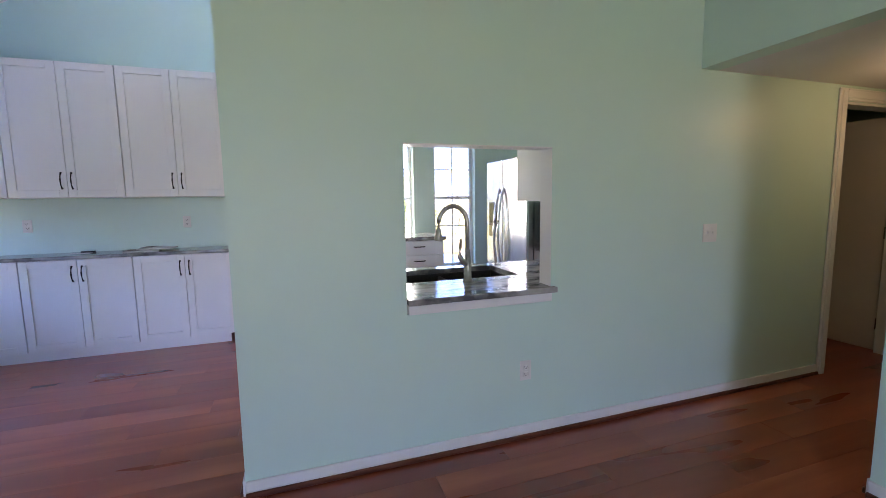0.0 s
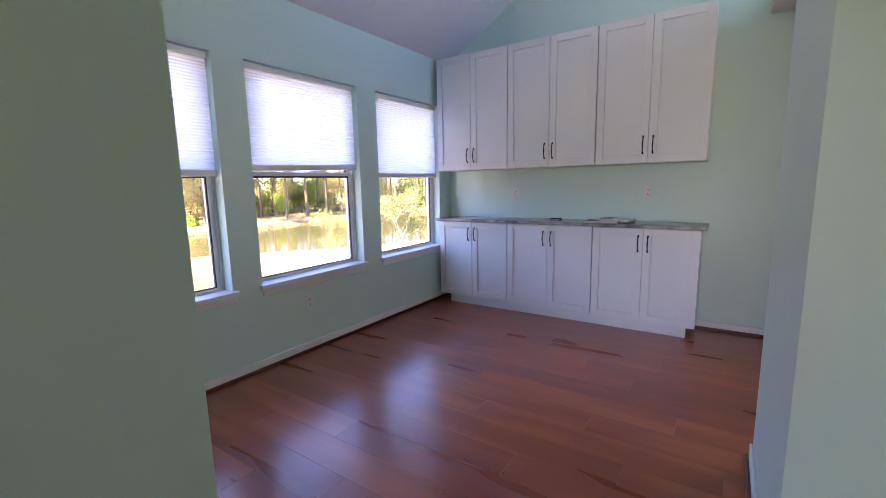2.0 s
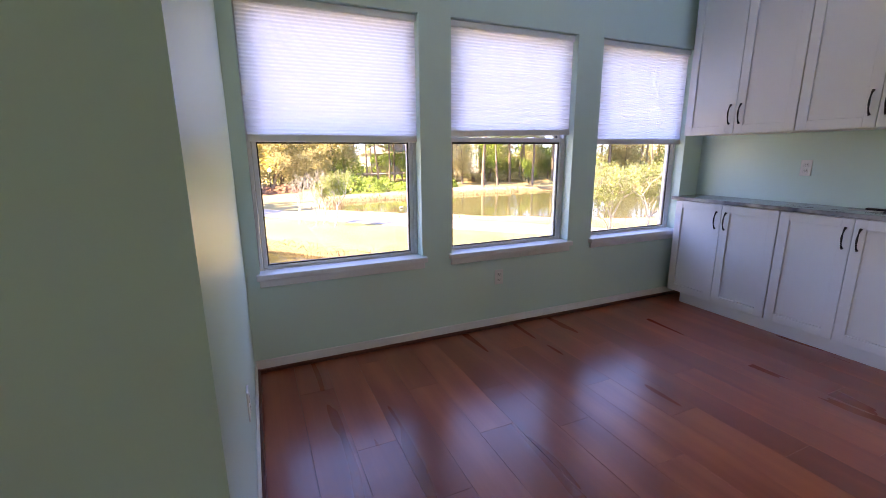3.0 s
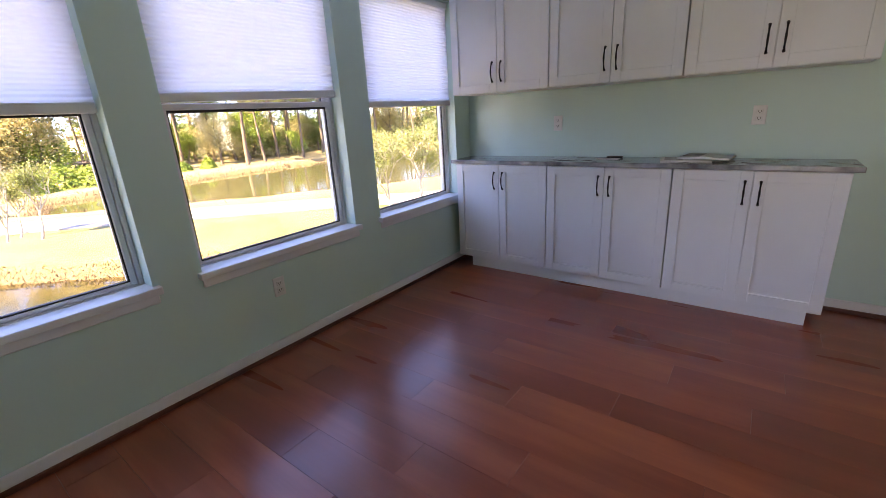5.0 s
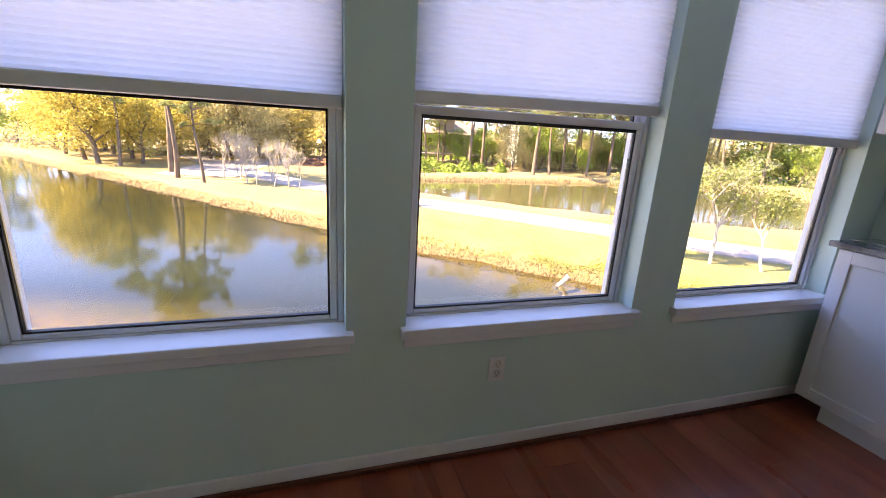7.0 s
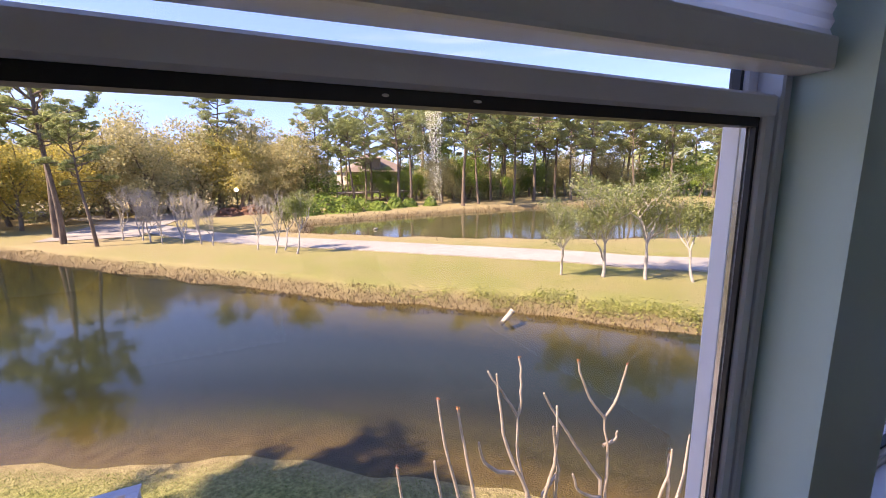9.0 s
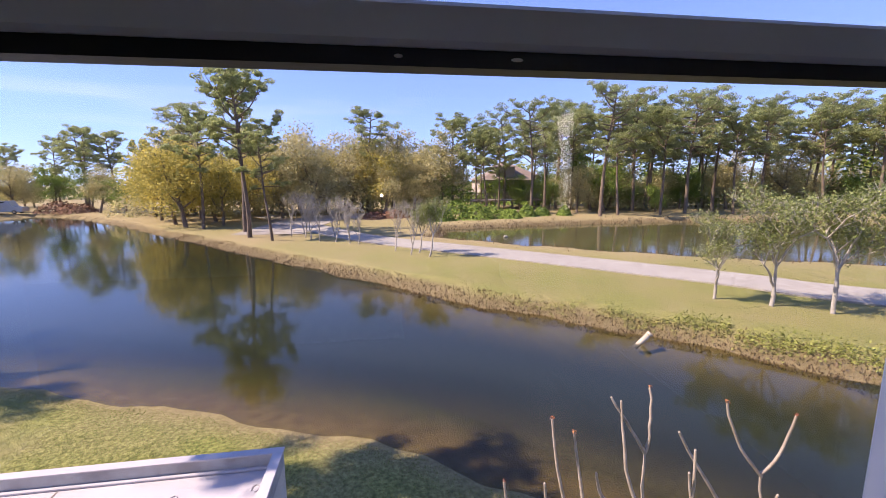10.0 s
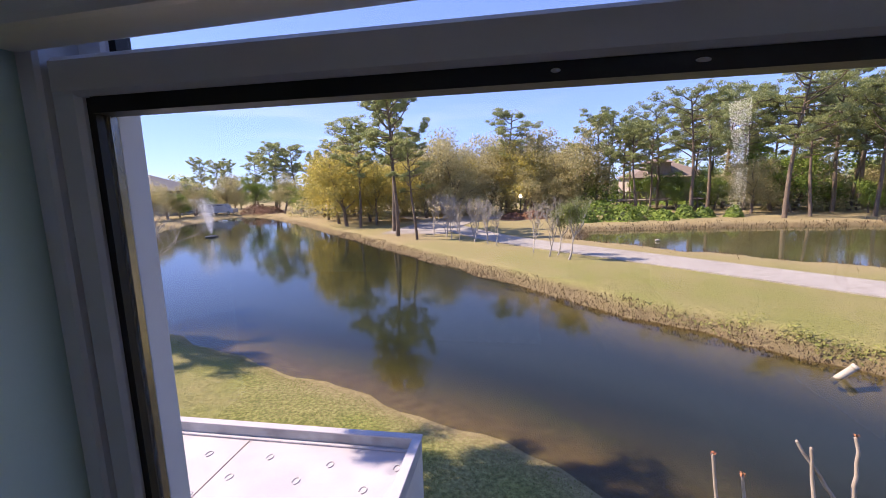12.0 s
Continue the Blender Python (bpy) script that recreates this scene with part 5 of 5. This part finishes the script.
# ---- banks, hedges and reeds ----
def bank_plants():
    line = [Vector((*p, 0)) for p in CANAL[11:25]]
    reeds, ivy = Geo(), Geo()
    for a, b in zip(line[2:], line[3:]):
        ln = (b - a).length
        out = Vector((-(b - a).y, (b - a).x, 0)).normalized()
        if lay_of_land(np.array([(a + out).x]), np.array([(a + out).y]))[1][0] < 0:
            out = -out
        far = (a + b).length / 2 > 45
        for _ in range(int(ln * (230 if not far else 40))):
            p = a.lerp(b, rnd.random()) + out * (rnd.random() ** 1.6 * 1.3 - 0.35)
            z = ground_z(p.x, p.y)
            if z < WATER_Z - 0.25:
                continue
            h = rnd.uniform(0.04, 0.15)
            d = Vector((rnd.gauss(0, 0.3), rnd.gauss(0, 0.3), 1)) * h
            i = len(reeds.v)
            s = Vector((rnd.gauss(0, 1), rnd.gauss(0, 1), 0)).normalized() * 0.026
            q = Vector((p.x, p.y, z - 0.03))
            reeds.v += [q - s, q + s, q + d * 0.6 + s * 0.7, q + d]
            reeds.f.append((i, i + 1, i + 2, i + 3))
        for _ in range(int(ln * (420 if not far else 8))):
            k = rnd.random()
            p = a.lerp(b, k) + out * (rnd.gauss(0.75, 0.3) + 0.2 * math.sin(k * ln * 1.4))
            if noise.noise(p * 0.9) < -0.25 or rnd.random() < (-p.x - 13) / 7:
                continue
            z = ground_z(p.x, p.y)
            if z < WATER_Z:
                continue
            ivy.leaf(Vector((p.x, p.y, z + rnd.uniform(0.02, 0.24))), Vector((rnd.gauss(0, 0.6), rnd.gauss(0, 0.6), 1)), rnd.uniform(0.05, 0.11), 0.7)
    tagged(reeds.ob("bank_reeds", DRYREED), "dry brown stubble along the pond's far bank", "reeds", kind="stuff")
    tagged(ivy.ob("bank_ivy", IVYLEAF), "low yellow-green creepers on the pond's bank", "ground cover", kind="stuff")
    g = Geo()
    ring = [Vector((*p, 0)) for p in POND]
    for a, b in zip(ring, ring[1:] + ring[:1]):
        for _ in range(int((b - a).length * 45)):
            p = a.lerp(b, rnd.random()) + Vector((rnd.gauss(0, 0.8), rnd.gauss(0, 0.8), 0))
            z = ground_z(p.x, p.y)
            if z < WATER_Z - 0.3:
                continue
            h = rnd.uniform(0.1, 0.36)
            d = Vector((rnd.gauss(0, 0.25), rnd.gauss(0, 0.25), 1)) * h
            s = Vector((rnd.gauss(0, 1), rnd.gauss(0, 1), 0)).normalized() * 0.04
            i = len(g.v)
            q = Vector((p.x, p.y, z - 0.03))
            g.v += [q - s, q + s, q + d * 0.6 + s * 0.7, q + d]
            g.f.append((i, i + 1, i + 2, i + 3))
    tagged(g.ob("pond_reeds", DRYREED), "dry tan reeds round the second pond", "reeds", kind="stuff")


bank_plants()


def lawn_blades():
    """Short grass on the near lawn and the far strip, uneven in height and lean."""
    g = Geo()
    for x0, x1, y0, y1, n, hmax in ((-15, -3.2, -12, 8, 90000, 0.035), (-24, -9, 6, 24, 30000, 0.05)):
        px, py = np.random.uniform(x0, x1, n), np.random.uniform(y0, y1, n)
        z, d, pond, near = lay_of_land(px, py)
        for x, y, zz, dd in zip(px, py, z, d):
            if dd < 0.12 or (-8.4 < x and y < 1.3):
                continue
            h = hmax * rnd.uniform(0.35, 1.0) * (1.25 if dd < 0.5 else 1.0)
            a = rnd.uniform(0, 6.28)
            s = Vector((math.cos(a), math.sin(a), 0)) * rnd.uniform(0.005, 0.012)
            q = Vector((x, y, zz - 0.008))
            lean = Vector((rnd.gauss(0, 0.35), rnd.gauss(0, 0.35), 1)) * h
            i = len(g.v)
            g.v += [q - s, q + s, q + lean + s * 0.3, q + lean - s * 0.3]
            g.f.append((i, i + 1, i + 2, i + 3))
    tagged(g.ob("lawn_grass", GRASSBLADE), "short yellow-green lawn grass", "grass", kind="stuff")


lawn_blades()


def thicket(name, label, mat, spots, leaf, count):
    g = Geo()
    for x, y, r, h in spots:
        z = ground_z(x, y)
        for _ in range(count):
            a, k = rnd.uniform(0, 6.28), rnd.random() ** 0.5
            top = h * (1 - k ** 2.5) * rnd.uniform(0.75, 1.1)
            p = Vector((x + r * k * math.cos(a), y + r * k * math.sin(a), z + max(0.05, top - 0.3 * rnd.random())))
            g.leaf(p, Vector((math.cos(a) * k, math.sin(a) * k, 0.8)) + Vector((rnd.gauss(0, 0.4), rnd.gauss(0, 0.4), 0)), leaf * rnd.uniform(0.6, 1.4), 0.7)
    return tagged(g.ob(name, mat), label, "bushes", kind="stuff")


thicket("green_hedge", "lush green bank of bushes below the house", GREENLEAF, [(-54, 10, 2.2, 1.6), (-55.5, 12.5, 2.6, 2.3), (-55, 15, 2.4, 2.0), (-56.5, 17.5, 2.2, 1.6), (-55, 19.5, 1.6, 1.2), (-57, 22.5, 1.3, 1.6), (-58, 25, 1.2, 1.2), (-57.5, 28, 1.0, 1.3)], 0.34, 700)
thicket("undergrowth", "brown-green undergrowth at the wood's edge", BROWNLEAF, [(-72 + 2 * math.sin(k * 1.7), -34 + 4.2 * k, 3.4, 2.9 + 0.8 * math.sin(k * 2.3)) for k in range(12)]
        + [(-68 + 2.5 * math.sin(k * 2.1), 40 + 5.0 * k, 3.6, 2.4) for k in range(9)], 0.4, 420)
thicket("green_understorey", "dense green understorey behind the pine trunks", GREENLEAF,
        [(-86 + 2.5 * math.sin(k * 2.1), 4 + 4.4 * k, 4.2, (1.8 if 20 < 4 + 4.4 * k < 39 else 8.0) + 1.2 * math.sin(k * 1.7)) for k in range(20)]
        + [(-74 + 0.9 * max(0, 4.6 * k - 10) + 3 * math.sin(k * 1.3), 44 + 4.6 * k, 4.0, 7.6 + 1.4 * math.sin(k * 2.4)) for k in range(10)], 0.5, 620)
thicket("brush_pile", "reddish brown pile of cut brush at the lake's end", DRYTWIG, [(-83, -50.5, 3.5, 1.8), (-81, -46.5, 3.2, 1.5), (-58.5, 2.2, 1.8, 0.9), (-59.5, 5.0, 2.0, 1.0)], 0.4, 500)
thicket("distant_woods", "distant dark tree line on the horizon", NEEDLES, [(-150 + 14 * math.sin(k * 1.3), -200 + 15 * k, 10, 9 + 2 * math.sin(k * 2.7)) for k in range(24)]
        + [(-90 + 9 * k, 110 + 6 * math.sin(k * 1.9), 9, 11 + 2 * math.sin(k * 2.2)) for k in range(14)], 1.5, 420)


# ---- buildings and objects outdoors ----
def hip_roof(bm, x0, x1, y0, y1, z0, z1, over=0.5):
    x0, x1, y0, y1 = x0 - over, x1 + over, y0 - over, y1 + over
    lo = [bm.verts.new(p) for p in ((x0, y0, z0), (x1, y0, z0), (x1, y1, z0), (x0, y1, z0))]
    if y1 - y0 > x1 - x0:
        k = (x1 - x0) / 2
        hi = [bm.verts.new(((x0 + x1) / 2, y0 + k, z1)), bm.verts.new(((x0 + x1) / 2, y1 - k, z1))]
        for f in ((lo[0], lo[1], hi[0]), (lo[1], lo[2], hi[1], hi[0]), (lo[2], lo[3], hi[1]), (lo[3], lo[0], hi[0], hi[1])):
            bm.faces.new(f)
    else:
        k = (y1 - y0) / 2
        hi = [bm.verts.new((x0 + k, (y0 + y1) / 2, z1)), bm.verts.new((x1 - k, (y0 + y1) / 2, z1))]
        for f in ((lo[0], lo[1], hi[1], hi[0]), (lo[1], lo[2], hi[1]), (lo[2], lo[3], hi[0], hi[1]), (lo[3], lo[0], hi[0])):
            bm.faces.new(f)
    bm.faces.new(lo[::-1])
    return bm


def houses():
    h = thing("house", "pale pink stucco house with a clay tile roof behind the trees", "house", "houses across the water")
    z = LAWN_Z
    part("wall", boxes((-98, -88, 24, 38, z - 0.3, 1.4)), PINK, h)
    part("roof", hip_roof(bmesh.new(), -98, -88, 24, 38, 1.4, 4.2, 0.7), TILE, h, "clay tile hip roof")
    part("dormer", boxes((-92, -88.5, 27, 31, 1.8, 4.1)), PINK, h)
    part("dormer_roof", hip_roof(bmesh.new(), -92.5, -88.2, 26.7, 31.3, 4.1, 5.2, 0.3), TILE, h)
    for y in (25.5, 29, 32.5, 36):
        w = part("window", boxes((-88.0, -87.93, y - 0.7, y + 0.7, -0.9, 0.6)), BLACKGLASS, h, "dark window")
        part("frame", boxes((-87.99, -87.9, y - 0.8, y - 0.701, -1.0, 0.7), (-87.99, -87.9, y + 0.701, y + 0.8, -1.0, 0.7), (-87.99, -87.9, y - 0.8, y + 0.8, 0.601, 0.7)), TRIM, w)
    d = thing("wooden_deck", "raised wooden deck with a railing beside the house", "deck")
    part("floor", boxes((-77, -72, 18, 31, z + 1.3, z + 1.5)), DECKWOOD, d)
    for k in range(10):
        part("post", boxes((-72.1, -71.95, 18 + 1.43 * k, 18.13 + 1.43 * k, z - 0.1, z + 2.7)), DECKWOOD, d)
    for zz in (1.65, 2.65):
        part("rail", boxes((-72.09, -71.96, 18, 31, z + zz, z + zz + 0.09)), DECKWOOD, d)
    part("balusters", boxes(*[(-72.05, -72.0, 18.2 + 0.22 * k, 18.25 + 0.22 * k, z + 1.7, z + 2.66) for k in range(58)]), DECKWOOD, d)
    g = thing("house", "two-storey grey house with a shingle hip roof by the lake", "house", "houses across the water")
    part("wall", boxes((-92, -78, -86, -70, z - 0.3, 1.6)), GREYWALL, g)
    part("roof", hip_roof(bmesh.new(), -92, -78, -86, -70, 1.6, 5.2, 0.9), SHINGLE, g, "grey shingle hip roof")
    for zf in (0.9, 3.5):
        for k in range(5):
            x = -90.5 + 2.7 * k
            w = part("window", boxes((x, x + 1.3, -69.99, -69.93, z + zf, z + zf + 1.3)), BLACKGLASS, g, "dark window")
            part("frame", boxes((x - 0.1, x - 0.001, -69.98, -69.9, z + zf - 0.1, z + zf + 1.4), (x + 1.301, x + 1.4, -69.98, -69.9, z + zf - 0.1, z + zf + 1.4)), TRIM, w)
        for k in range(4):
            y = -84 + 3.2 * k
            part("window", boxes((-77.99, -77.93, y, y + 1.3, z + zf, z + zf + 1.3)), BLACKGLASS, g, "dark window")
    for k in range(4):
        part("porch_post", boxes((-90 + 3.5 * k, -89.8 + 3.5 * k, -68.4, -68.2, z - 0.1, 0.2)), TRIM, g)
    part("porch_roof", boxes((-91.5, -78.5, -69.89, -68.1, 0.2, 0.35)), SHINGLE, g)


houses()


def flat_roof():
    r = thing("flat_roof_annex", "low annex with a white membrane roof and weathered parapet", "annex")
    x0, x1, y0, y1, zt = -8.34, -2.82, -7.0, 1.26, -2.6
    part("wall", boxes((x0, x1, y0, y1, -4.3, zt - 0.25)), STUCCO, r)
    part("roof", boxes((x0 + 0.12, x1, y0 + 0.12, y1 - 0.12, zt - 0.249, zt - 0.2)), ROOFING, r, "white roof membrane")
    part("parapet", boxes((x0, x0 + 0.11, y0, y1, zt - 0.249, zt), (x0 + 0.11, x1, y1 - 0.11, y1, zt - 0.249, zt), (x0 + 0.11, x1, y0, y0 + 0.11, zt - 0.249, zt)), PARAPET, r, "grey weathered parapet")
    part("coping", boxes((x0 - 0.02, x0 + 0.125, y0 - 0.02, y1 + 0.02, zt + 0.001, zt + 0.025), (x0 + 0.125, x1, y1 - 0.125, y1 + 0.02, zt + 0.001, zt + 0.025), bevel=0.006), ROOFING, r, "white metal coping")
    part("flashing", boxes((x0 + 0.111, x0 + 0.17, y0 + 0.12, y1 - 0.12, zt - 0.1995, zt - 0.16), (x0 + 0.171, x1, y1 - 0.17, y1 - 0.111, zt - 0.1995, zt - 0.16), bevel=0.01), ROOFING, r, "folded membrane edge")
    for y in (-1.64, -4.4):
        part("seam", boxes((x0 + 0.18, x1, y, y + 0.012, zt - 0.1995, zt - 0.192)), DECKWOOD, r, "brown stained roof seam")
    for k in range(14):
        x, y = -7.8 + 0.45 * (k % 3) + 0.05 * (k % 2), 1.0 - 0.62 * (k // 1) * 0.55
        bm = bmesh.new()
        pts = [(x + 0.07 * math.cos(a), y + 0.05 * math.sin(a), zt - 0.196) for a in np.linspace(0, 5.2, 10)]
        tube(bm, pts, [0.008] * 10, 5)
        part("patch", bm, PARAPET, r, "curled sealant patch")


flat_roof()


def outdoor_things():
    p = thing("drain_pipe", "short white pipe leaning out of the water", "pipe")
    p.matrix_basis = Matrix.Translation((-14.45, 10.95, WATER_Z - 0.15)) @ Vector((0.2, 0.62, 0.75)).to_track_quat('Z', 'Y').to_matrix().to_4x4()
    bm = bmesh.new()
    tube(bm, [(0, 0, 0), (0, 0, 0.62)], [0.085, 0.085], 14)
    part("tube", bm, PVC, p, smooth=True)
    bm = bmesh.new()
    tube(bm, [(0, 0, 0.6), (0, 0, 0.7)], [0.097, 0.097], 14)
    part("collar", bm, PVC, p, smooth=True)
    f = thing("pond_fountain", "fountain throwing a misty plume of spray over the lake", "fountain")
    f.location = (-46.0, -32.2, WATER_Z)
    bm = bmesh.new()
    tube(bm, [(0, 0, -0.1), (0, 0, 0.12), (0, 0, 0.2)], [0.7, 0.7, 0.25], 16)
    part("float", bm, GASKET, f, "dark floating base")
    g = Geo()
    for _ in range(12000):
        u = rnd.random()
        a = rnd.uniform(0, 6.28)
        rr = 0.1 + 1.5 * rnd.random() ** 0.9 * u
        drift = 1.2 * u * u
        zz = 0.2 + 4.4 * math.sin(math.pi * min(1, 0.12 + u * 0.88) * 0.5) * rnd.random() ** 0.4
        g.leaf(Vector((rr * math.cos(a) - drift * 0.3, rr * math.sin(a) - drift, zz)), Vector((rnd.gauss(0, 1), rnd.gauss(0, 1), rnd.gauss(0, 1))), rnd.uniform(0.025, 0.06), 0.5)
    tagged(g.ob("spray", SPRAY, f, "fine white water droplets"))
    lamp = thing("street_lamp", "dark lamp post with a small lit globe", "street lamp")
    lamp.location = (-64, 3.3, ground_z(-64, 3.3))
    bm = bmesh.new()
    tube(bm, [(0, 0, 0), (0, 0, 0.3), (0, 0, 2.6)], [0.1, 0.06, 0.05], 8)
    part("post", bm, GASKET, lamp)
    m, n, link, b = nodes_of("lamp_globe")
    b.inputs["Emission Color"].default_value, b.inputs["Emission Strength"].default_value = (1, 0.97, 0.9, 1), 2.5
    bm = bmesh.new()
    bmesh.ops.create_uvsphere(bm, u_segments=12, v_segments=8, radius=0.24, matrix=Matrix.Translation((0, 0, 2.8)))
    part("globe", bm, m, lamp, "glowing white globe", smooth=True)
    duck = thing("marker_buoy", "tiny white marker floating on the second pond", "buoy")
    duck.location = (-40.5, 14.5, WATER_Z)
    bm = bmesh.new()
    tube(bm, [(0, -0.2, 0), (0, -0.1, 0.1), (0, 0.1, 0.1), (0, 0.2, 0.02)], [0.03, 0.1, 0.1, 0.03], 8)
    part("float", bm, PVC, duck, smooth=True)


outdoor_things()


def vehicle(name, label, category, paint, x, y, rz, ln, wd, ht, box_back=False):
    c = thing(name, label, category, "parked vehicles")
    c.matrix_basis = pose(x, y, ground_z(x, y) + 0.05, 0, 0, rz)
    hood = ht * 0.55
    bm = bmesh.new()
    prof = [(-ln / 2, 0.35), (-ln / 2, ht if box_back else hood * 1.05), (-ln * 0.32 if not box_back else ln * 0.12, ht), (ln * 0.12 if not box_back else ln * 0.2, ht), (ln * 0.27, hood), (ln / 2, hood * 0.92), (ln / 2, 0.35)]
    rows = [[bm.verts.new((px, s * wd / 2 * (0.9 if pz > hood * 1.1 else 1), pz)) for px, pz in prof] for s in (-1, 1)]
    bm.faces.new(rows[0])
    bm.faces.new(rows[1][::-1])
    for k in range(len(prof)):
        q = (k + 1) % len(prof)
        bm.faces.new((rows[0][k], rows[1][k], rows[1][q], rows[0][q]))
    bmesh.ops.bevel(bm, geom=bm.edges[:], offset=0.06, segments=2, affect="EDGES")
    part("body", bm, paint, c)
    for s in (-1, 1):
        part("side_window", boxes((-ln * 0.28, ln * 0.12, s * wd * 0.455 - 0.02, s * wd * 0.455 + 0.02, hood + 0.08, ht - 0.12), bevel=0.01), BLACKGLASS, c, "dark side window")
        for wx in (-ln * 0.31, ln * 0.31):
            bm = bmesh.new()
            tube(bm, [(wx, s * (wd / 2 - 0.18), 0.32), (wx, s * (wd / 2 + 0.01), 0.32)], [0.32, 0.32], 16)
            w = part("wheel", bm, RUBBER, c, "black tyre")
            bm = bmesh.new()
            tube(bm, [(wx, s * (wd / 2 - 0.1), 0.32), (wx, s * (wd / 2 + 0.02), 0.32)], [0.18, 0.18], 12)
            part("rim", bm, STEEL, w, "steel rim")
    return c


vehicle("truck", "white work truck parked at the lake's end", "truck", WHITECAR, -79.5, -56.0, 100, 5.6, 2.0, 2.1, True)


# ---- floors, plank by plank ----
def plank_floor():
    base = boxes((XW, 6.72, -6.1, 4.9, -0.2, -0.0125))
    fl = structure("floor", base, SEAM, "dark cherry laminate plank floor", "floor")
    W, L, th = 0.192, 1.22, 0.0125
    me = bpy.data.meshes.new("plank")
    bm = bmesh.new()
    box(bm, 0.0004, L - 0.0004, 0.0004, W - 0.0004, -th, 0.0, bevel=0.0005)
    bm.to_mesh(me)
    bm.free()
    me.materials.append(FLOOR)
    rest = bmesh.new()
    y0 = 2.183 - W * 20
    shifts = (0.0, 0.46, 0.85, 0.22, 0.63, 1.05, 0.34)
    row = 0
    y = y0
    while y < YN:
        if y > -5.9:
            x = -1.78 - L * 3 + shifts[(row + 7 - 20 % 7) % 7]
            while x < 6.6:
                xa, xb = max(x, XW), min(x + L, 6.6)
                ya, yb = y, min(y + W, YN)
                if xb - xa > 0.03 and yb - ya > 0.02:
                    near = -2.6 < x + L / 2 < 3.6 and y > -0.6
                    if near and xb - xa > L - 1e-4 and yb - ya > W - 1e-4:
                        ob = new("plank", me)
                        ob.location = (x, y, 0)
                        ob.parent = fl
                    elif near:
                        b2 = bmesh.new()
                        box(b2, xa + 0.0004, xb - 0.0004, ya + 0.0004, yb - 0.0004, -th, 0.0, bevel=0.0005)
                        part("plank", b2, FLOOR, fl)
                    else:
                        box(rest, xa + 0.0006, xb - 0.0006, ya + 0.0006, yb - 0.0006, -th, 0.0)
                x += L
        y += W
        row += 1
    tagged(part("far_planks", rest, FLOOR, fl), kind="stuff")


plank_floor()
